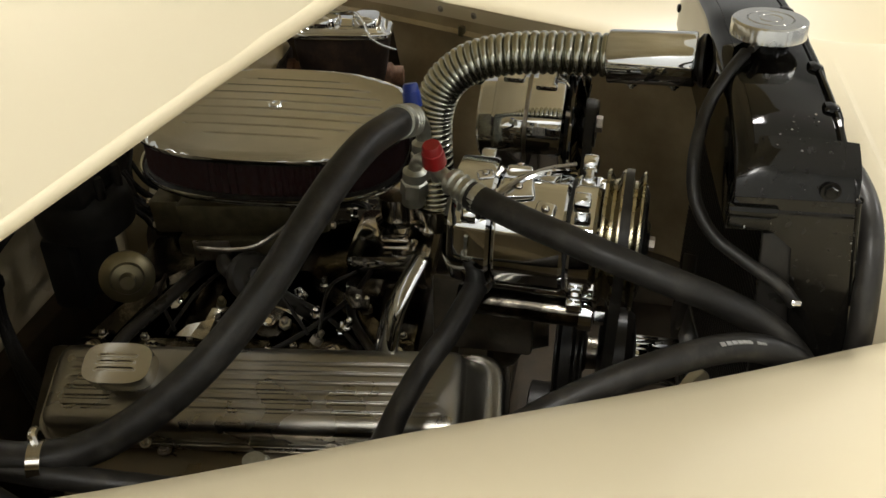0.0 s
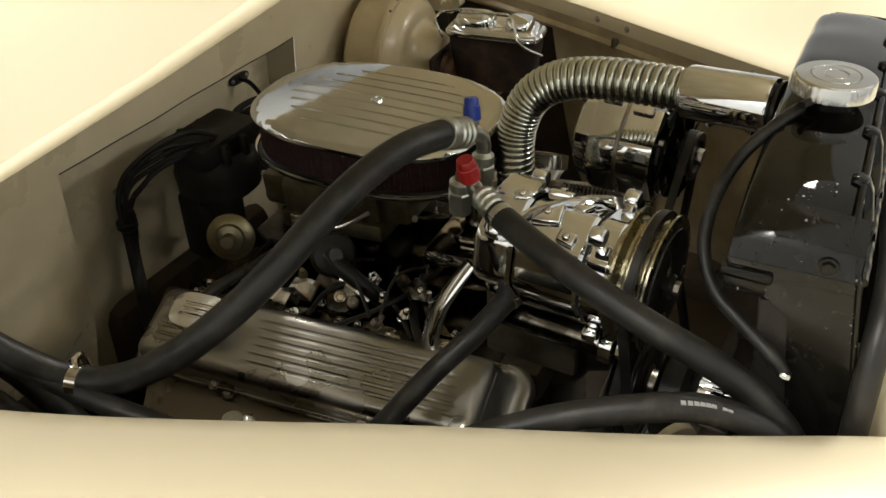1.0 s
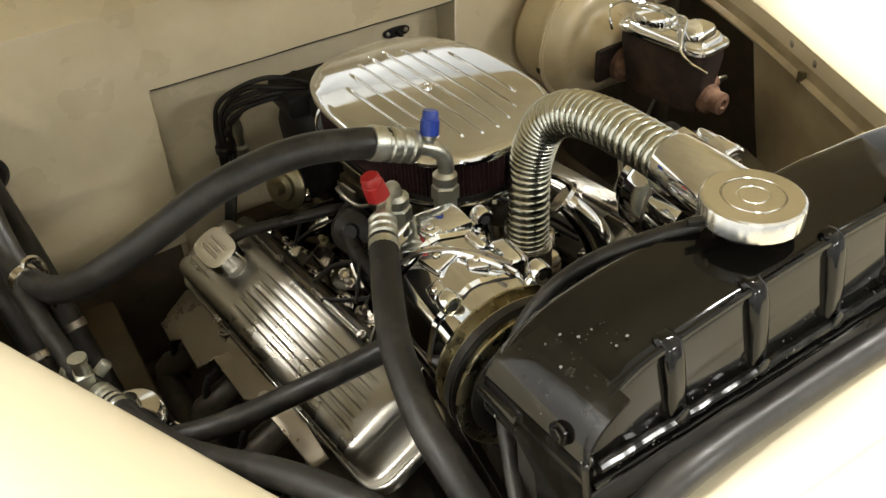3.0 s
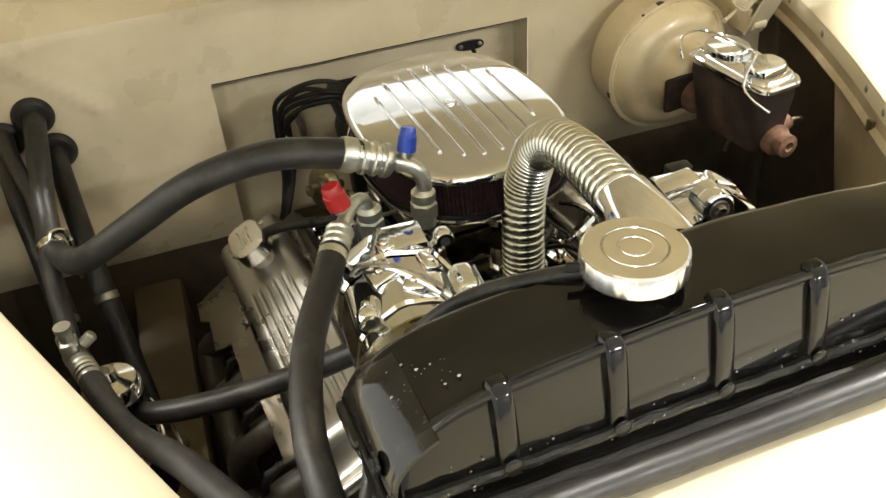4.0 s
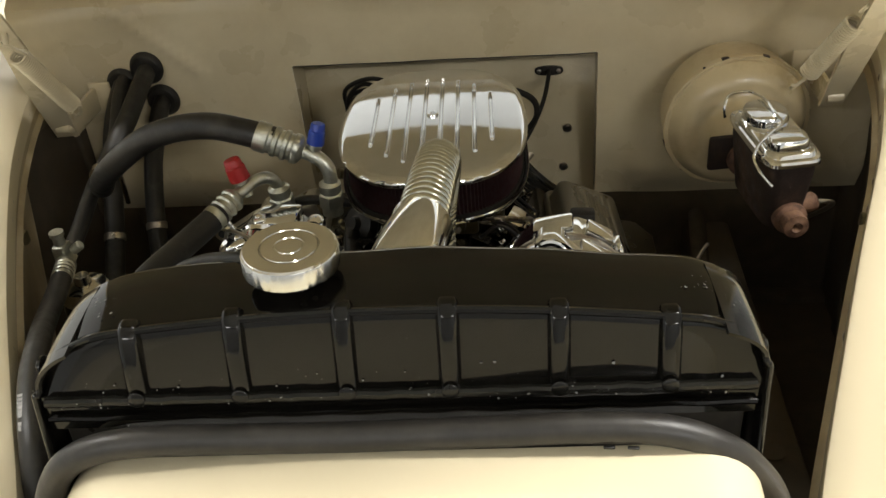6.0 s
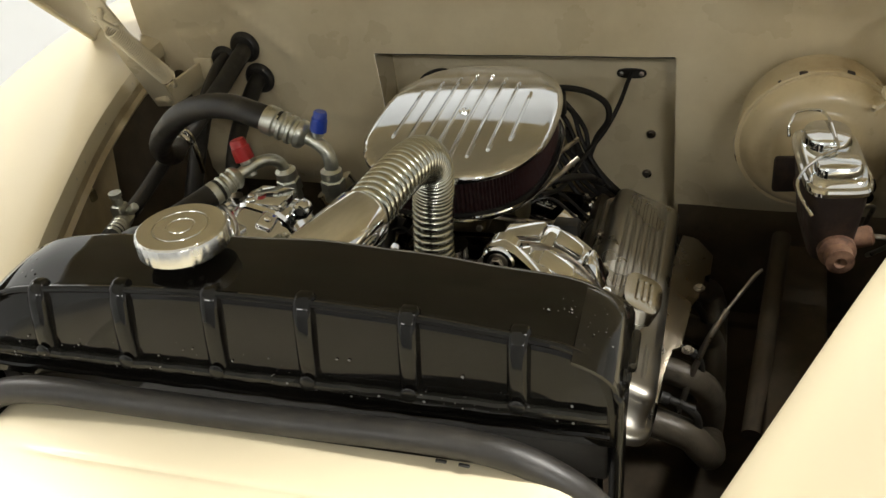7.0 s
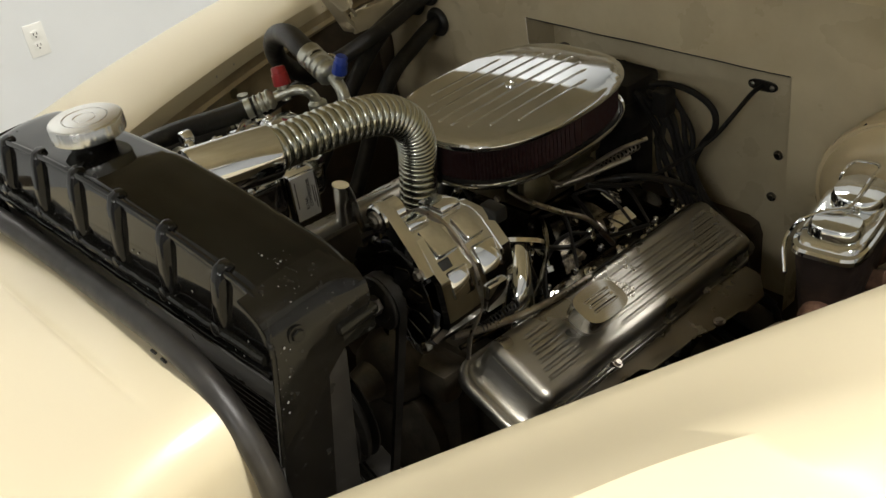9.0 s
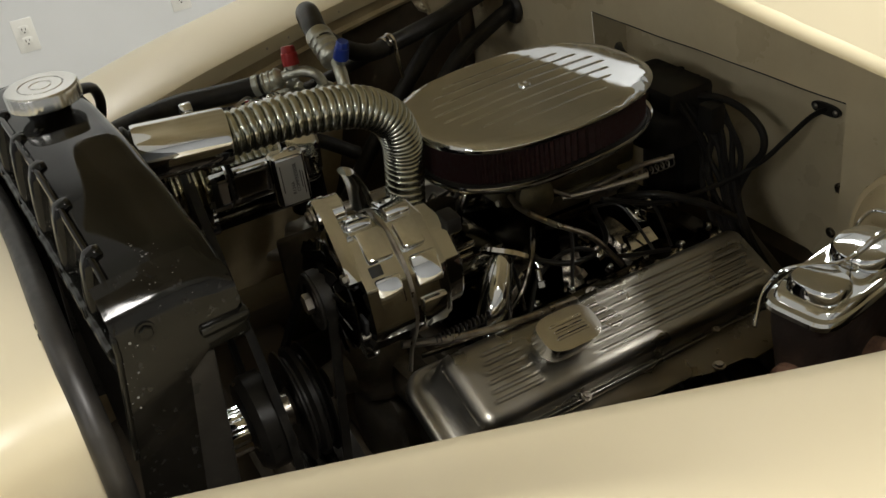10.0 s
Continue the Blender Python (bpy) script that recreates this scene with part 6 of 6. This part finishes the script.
def heater_hoses():
    for p0, pts, lab in (((-0.604, 0.944, 0.808), [(-0.606, 1.0, 0.816), (-0.604, 0.944, 0.808), (-0.592, 0.86, 0.778), (-0.575, 0.78, 0.73), (-0.56, 0.70, 0.66), (-0.55, 0.62, 0.58), (-0.54, 0.55, 0.50)], "outer"),
                         ((-0.538, 0.955, 0.775), [(-0.538, 1.02, 0.786), (-0.538, 0.955, 0.775), (-0.530, 0.89, 0.752), (-0.520, 0.82, 0.72), (-0.508, 0.75, 0.65), (-0.495, 0.69, 0.57), (-0.48, 0.62, 0.48)], "inner")):
        ob = thing("heater_hose", "black rubber heater hose from the firewall grommet", "hose", pose(*p0), "heater hoses")
        part("hose", tube(pts, 0.016, 50, 16), RUBBER, ob, outside=True)
        part("hose_clamp", lathe([(0.0163, 0), (0.0178, 0.001), (0.0178, 0.011), (0.0163, 0.012)], 28, along(pts[4], pts[5])), STEEL, ob, "steel clamp band", outside=True)
    for x, z in ((-0.552, 0.843), (-0.605, 0.812), (-0.538, 0.778)):
        y = firewall_y(x, z)
        g = thing("grommet", "black rubber grommet in the firewall", "grommet", pose(x, y, z, 90, 0, 0), "firewall grommets")
        part("ring", lathe([(0.0165, 0.0), (0.029, 0.0), (0.031, 0.004), (0.029, 0.009), (0.024, 0.013), (0.0165, 0.013)], 40), RUBBER, g)
    ob = thing("coolant_hose", "black rubber hose across the front of the valve cover", "hose", pose(-0.25, 0.36, 0.75))
    part("hose_clamp", lathe([(0.0138, 0), (0.0152, 0.001), (0.0152, 0.010), (0.0138, 0.011)], 28, along((-0.190, 0.337, 0.783), (-0.205, 0.342, 0.778))), STEEL, ob, "steel clamp band", outside=True)
    part("hose", tube([(-0.185, 0.335, 0.785), (-0.205, 0.342, 0.778), (-0.228, 0.35, 0.768), (-0.255, 0.362, 0.752), (-0.292, 0.384, 0.728), (-0.335, 0.398, 0.712), (-0.38, 0.405, 0.705), (-0.43, 0.415, 0.70), (-0.475, 0.44, 0.69), (-0.51, 0.50, 0.66), (-0.52, 0.58, 0.60)], 0.0135, 70, 16), RUBBER, ob, outside=True)


heater_hoses()


def overflow_tube():
    ob = thing("overflow_tube", "thin black overflow tube from the radiator neck", "tube", pose(-0.16, 0.11, 0.98))
    part("tube", tube([(-0.078, 0.080, 1.028), (-0.105, 0.094, 1.020), (-0.145, 0.112, 1.006), (-0.178, 0.122, 0.988), (-0.206, 0.126, 0.960), (-0.226, 0.120, 0.930), (-0.245, 0.10, 0.905), (-0.260, 0.07, 0.890), (-0.276, 0.035, 0.875), (-0.281, 0.02, 0.86)], 0.0066, 70, 12), RUBBER, ob, outside=True)
    part("clip", block(0.016, 0.010, 0.006, 0.002, m=pose(-0.281, 0.02, 0.862, 0, 30, 0)), CHROME_WORN, ob, "bright tube clip", outside=True)


overflow_tube()


# ---- brakes ----
def brake_booster():
    m = Matrix.Translation((0.465, 0.990, 0.740)) @ pose(0, 0, 0, 94, 0, 6) @ Matrix.Diagonal((0.94, 0.94, 1.0, 1.0))
    ob = thing("brake_booster", "tan painted brake booster with chipped edges on the firewall", "brake booster", m)
    part("rear_shell", lathe([(0.05, 0.0), (0.095, 0.008), (0.118, 0.022), (0.122, 0.04), (0.122, 0.088), (0.126, 0.090)], 72), CREAM_CHIPPED, ob)
    part("rim_groove", lathe([(0.118, 0.0985), (0.1255, 0.0985), (0.1255, 0.1005), (0.118, 0.1005)], 72), CREAM_CHIPPED, ob)
    part("rim", lathe([(0.120, 0.084), (0.1290, 0.085), (0.1305, 0.091), (0.1290, 0.098), (0.120, 0.099)], 96, squash=lambda a, h: 1 + 0.004 * math.cos(18 * a)), CREAM_CHIPPED, ob)
    part("front_shell", lathe([(0.124, 0.098), (0.119, 0.104), (0.112, 0.116), (0.102, 0.126), (0.090, 0.130), (0.080, 0.129), (0.072, 0.133), (0.064, 0.146), (0.056, 0.166), (0.050, 0.176), (0.043, 0.180), (0.0005, 0.181)], 72), CREAM_CHIPPED, ob)
    # the dark blocks stand for chips along the rim, the cream ones for lugs
    for k in range(13):
        a = 2 * math.pi * k / 13 + 0.25 + 0.2 * math.sin(5.0 * k)
        part("rim_chip_lug", block((0.014, 0.007, 0.020)[k % 3], 0.005, 0.010, 0.002, m=Matrix.Rotation(a, 4, "Z") @ pose(0, 0.128, 0.093)), RUST_DARK if k % 3 < 2 else CREAM_CHIPPED, ob)
    part("vacuum_port", join(lathe([(0.020, 0.0), (0.020, 0.012), (0.012, 0.014), (0.012, 0.04)], 20, pose(0.075, -0.065, 0.118))), BLACK_PLASTIC, ob)
    return ob


brake_booster()


def master_cylinder():
    m = Matrix.Translation((0.487, 0.700, 0.800)) @ pose(0, 0, 0, 0, 0, 9)
    ob = thing("master_cylinder", "rusty master cylinder with a chromed lid and wire bail", "master cylinder", m)
    part("reservoir", loft([[(x * s, y * t, z) for x, y in oval(0.038, 0.085, 5, 48)] for s, t, z in ((0.72, 0.86, -0.105), (0.80, 0.90, -0.08), (0.98, 1.0, -0.02), (1.0, 1.0, 0.0))]), RUST_DARK, ob, "dark rusty cast reservoir")
    part("bore", lathe([(0.030, 0), (0.030, 0.02), (0.024, 0.024), (0.024, 0.20), (0.018, 0.205), (0.018, 0.222), (0.008, 0.224), (0.0005, 0.216)], 32, pose(0.004, 0.115, -0.085, 90, 0, 0)), RUST, ob, "rusty bore with an end port")
    part("flange", block(0.11, 0.012, 0.06, 0.006, m=pose(0.0, 0.11, -0.075)), RUST_DARK, ob)
    for yy in (-0.055, 0.02):
        part("outlet_boss", lathe([(0.014, 0), (0.014, 0.03), (0.010, 0.034)], 20, pose(0.02, yy, -0.085, 0, 75, 0)), RUST, ob)
    part("brake_line", join(tube([(0.05, -0.055, -0.078), (0.075, -0.06, -0.08), (0.082, -0.03, -0.11), (0.07, 0.02, -0.16)], 0.0035, 20, 8), tube([(0.05, 0.02, -0.078), (0.07, 0.03, -0.085), (0.075, 0.06, -0.12), (0.06, 0.08, -0.2)], 0.0035, 20, 8)), STEEL, ob)
    shape = oval(0.043, 0.091, 5, 72)
    lid = part("lid", loft([[(x * s, y * s, z) for x, y in shape] for s, z in ((0.98, 0.0), (1.0, 0.002), (1.0, 0.007), (0.97, 0.010), (0.90, 0.011), (0.86, 0.016), (0.83, 0.0175))]), CHROME, ob, "chromed stamped lid")
    part("lid_dome", moved(loft([[(x * s, y * s, z) for x, y in oval(0.032, 0.038, 2.3, 48)] for s, z in ((1.0, 0.016), (0.98, 0.026), (0.9, 0.031), (0.5, 0.033))]), pose(0, 0.038, 0)), CHROME, lid)
    part("lid_dome", moved(loft([[(x * s, y * s, z) for x, y in oval(0.030, 0.026, 3.0, 48)] for s, z in ((1.0, 0.016), (0.96, 0.027), (0.86, 0.031), (0.5, 0.032))]), pose(0, -0.045, 0)), CHROME, lid)
    part("bail", tube([(-0.040, 0.092, -0.004), (-0.040, 0.098, 0.012), (-0.030, 0.108, 0.026), (-0.004, 0.106, 0.030), (0.004, 0.092, 0.031), (0.005, 0.055, 0.0375), (0.005, 0.010, 0.034), (0.002, -0.020, 0.036),
                       (-0.018, -0.036, 0.034), (-0.040, -0.048, 0.022), (-0.049, -0.054, 0.008)], 0.0023, 60, 8), CHROME, ob, "bright wire bail")
    part("bail_end", tube([(-0.049, -0.054, 0.008), (-0.050, -0.062, 0.002), (-0.047, -0.074, -0.006), (-0.041, -0.086, -0.013), (-0.035, -0.098, -0.020)], 0.0024, 24, 8), CHROME, ob, "bent wire lever")



master_cylinder()


# ---- hood hinges ----
def hood_hinge(side, label):
    """Pivot on the firewall, an arm up to the hood and a coil spring beside it."""
    if side < 0:
        low, top, pivot, head = Vector((-0.624, 0.809, 0.847)), Vector((-0.627, 0.711, 0.974)), Vector((-0.662, 0.830, 0.796)), Vector((-0.632, 0.690, 1.045))
    else:
        low, top, pivot, head = Vector((0.563, 0.834, 0.843)), Vector((0.600, 0.775, 0.945)), Vector((0.612, 0.850, 0.796)), Vector((0.625, 0.72, 1.04))
    ob = thing("hinge_assembly", label, "hood hinge", pose(*pivot), "hood hinges")
    d = head - pivot
    out = prism([(-0.020, -0.02), (0.018, -0.022), (0.024, d.length * 0.5), (0.014, d.length), (-0.012, d.length), (-0.022, d.length * 0.45)], 0.005, 0.001)
    frame_m = along(pivot, head)
    out.transform(frame_m @ pose(0, 0, 0, 90, 0, 0))
    part("arm", out, CREAM_DULL, ob, outside=True)
    part("bracket", join(block(0.008, 0.11, 0.045, 0.003, m=pose(pivot.x - side * 0.010, pivot.y + 0.06, pivot.z)), block(0.04, 0.006, 0.06, 0.002, m=pose(pivot.x - side * 0.02, pivot.y + 0.118, pivot.z))), CREAM_DULL, ob, outside=True)
    fr = along(low, top)
    n = (top - low).length
    turns = int(n / 0.0046)
    pts = [fr @ Vector((0.0135 * math.cos(2 * math.pi * i / 10), 0.0135 * math.sin(2 * math.pi * i / 10), n * i / (turns * 10))) for i in range(turns * 10 + 1)]
    part("spring", tube(pts, 0.0024, turns * 16, 6), CREAM_DULL, ob, "painted coil spring", outside=True)
    for p, q in ((top, (top - low).normalized()), (low, (low - top).normalized())):
        part("hook", tube([p + fr.to_3x3() @ Vector((0.0135, 0, 0)), p + q * 0.012 + fr.to_3x3() @ Vector((0.008, 0, 0)), p + q * 0.028, p + q * 0.036 + fr.to_3x3() @ Vector((-0.01, 0, 0)), p + q * 0.026 + fr.to_3x3() @ Vector((-0.014, 0, 0))], 0.003, 20, 8), CREAM_DULL, ob, outside=True)
    part("spring_post", tube([top + (top - low).normalized() * 0.03, (top + head) / 2 + Vector((0, 0.0, 0.0)), frame_m @ Vector((0, 0, d.length * 0.82))], 0.005, 8, 10), CREAM_DULL, ob, outside=True)
    part("pivot_pin", lathe([(0.011, -0.012), (0.011, 0.012), (0.006, 0.016)], 20, pose(pivot.x, pivot.y, pivot.z, 0, 90, 0)), CREAM_DULL, ob, outside=True)


hood_hinge(-1, "cream painted hood hinge arm and spring by the grommets")
hood_hinge(1, "cream painted hood hinge arm and spring by the booster")


# ---- small things ----
def throttle_cable():
    ob = thing("throttle_cable", "black throttle cable with an oval plate on the recessed panel", "cable", pose(0.166, 1.05, 0.772))
    plate = part("plate", prism(oval(0.026, 0.009, 2.6, 40), 0.004, 0.001, pose(0.166, 1.051, 0.772, 90, 0, 0)), BLACK_SATIN, ob, outside=True)
    for dx in (-0.018, 0.018):
        part("screw", dome(0.0045, 0.003, 14, pose(0.166 + dx, 1.047, 0.772, 90, 0, 0)), STEEL, plate, outside=True)
    part("cable", tube([(0.166, 1.05, 0.772), (0.164, 1.02, 0.768), (0.155, 0.985, 0.742), (0.135, 0.955, 0.705), (0.105, 0.90, 0.675), (0.095, 0.80, 0.68), (0.085, 0.70, 0.72)], 0.004, 50, 8), WIRE, ob, outside=True)


throttle_cable()


def wiring():
    ob = thing("wire_loom", "black wire loom looping beside the distributor", "wiring", pose(0.05, 0.93, 0.75))
    part("loom", tube([(0.0, 0.93, 0.775), (0.045, 0.95, 0.784), (0.098, 0.952, 0.781), (0.137, 0.952, 0.760), (0.142, 0.952, 0.727), (0.120, 0.95, 0.69), (0.110, 0.94, 0.64), (0.15, 0.93, 0.59), (0.24, 0.91, 0.55)], 0.0055, 60, 10), WIRE, ob, outside=True)
    part("connector", block(0.03, 0.03, 0.045, 0.005, m=pose(0.058, 0.93, 0.762)), BLACK_PLASTIC, ob, outside=True)
    sw = thing("temperature_switch", "zinc pressure switch on the recessed panel", "switch", pose(-0.155, 1.02, 0.66))
    part("body", join(lathe([(0.012, 0), (0.012, 0.02), (0.007, 0.024), (0.007, 0.05)], 20, pose(-0.155, 1.03, 0.64)), hexagon(0.013, 0.012, pose(-0.155, 1.03, 0.63))), ZINC, sw, outside=True)
    part("stalk", tube([(-0.155, 1.03, 0.685), (-0.155, 1.027, 0.70), (-0.160, 1.03, 0.722)], 0.008, 10, 12), ZINC, sw, outside=True)


wiring()


def fender_brace():
    ob = thing("fender_brace", "cream painted brace tab with a rounded top beside the radiator", "brace", pose(-0.313, 0.103, 0.60))
    out = [(-0.026, 0.0), (0.026, 0.0)] + [(0.026 * math.cos(a), 0.162 + 0.024 * math.sin(a)) for a in [math.pi * k / 16 for k in range(17)]]
    part("tab", prism(out, 0.010, 0.003, pose(0.0, 0.0, 0.0, 90, 0, -35) @ pose(0, 0, -0.005)), CREAM, ob)
    part("foot", block(0.07, 0.05, 0.012, 0.004, m=pose(0, 0, -0.004, 0, 0, -35)), CREAM_DULL, ob)
    part("strut", tube([(0.0, 0.0, 0.0), (-0.03, 0.02, -0.10), (-0.10, 0.05, -0.19)], 0.014, 12, 12), CREAM_DULL, ob)


fender_brace()


def dipstick():
    ob = thing("dipstick", "bright steel dipstick handle beside the engine", "dipstick", pose(0.40, 0.70, 0.60))
    part("handle", tube([(0.37, 0.66, 0.57), (0.388, 0.685, 0.588), (0.404, 0.708, 0.602), (0.412, 0.716, 0.606), (0.410, 0.722, 0.600), (0.395, 0.70, 0.588), (0.375, 0.672, 0.57)], 0.0026, 40, 8), STEEL, ob, outside=True)
    part("tube", tube([(0.37, 0.66, 0.57), (0.34, 0.62, 0.52), (0.31, 0.58, 0.42)], 0.005, 16, 10), STEEL, ob, outside=True)


dipstick()


def bay_clutter():
    ob = thing("support_rod", "grey steel rod from the alternator bracket", "rod", ENG @ pose(0.16, -0.06, 0.70))
    part("rod", tube([(0.02, -0.04, 0.01), (0.035, 0.02, 0.0), (0.05, 0.10, -0.005), (0.055, 0.2, -0.01)], 0.005, 20, 10), STEEL, ob)
    part("spring_sleeve", tube([(0.03 + 0.006 * math.cos(i * 1.2), 0.0 + 0.0012 * i, 0.003 + 0.006 * math.sin(i * 1.2)) for i in range(60)], 0.0012, 200, 6), BLACK_SATIN, ob)
    ob = thing("steering_shaft", "dark steering shaft beside the engine", "steering shaft", pose(0.42, 0.75, 0.45))
    part("shaft", tube([(0.44, 0.98, 0.50), (0.43, 0.80, 0.44), (0.42, 0.6, 0.38)], 0.016, 14, 16), TYRE_DARK, ob, outside=True)
    ob = thing("fan", "black radiator fan behind the radiator core", "fan", pose(0.0, 0.082, 0.535, 90, 0, 0))
    part("hub", lathe([(0.03, -0.012), (0.03, 0.008), (0.02, 0.012)], 32), BLACK_SATIN, ob)
    for k in range(6):
        a = math.pi / 3 * k
        part("blade", moved(block(0.11, 0.05, 0.003, 0.001, m=pose(0.10, 0, 0, 16, 0, 0)), Matrix.Rotation(a, 4, "Z")), BLACK_SATIN, ob)


bay_clutter()
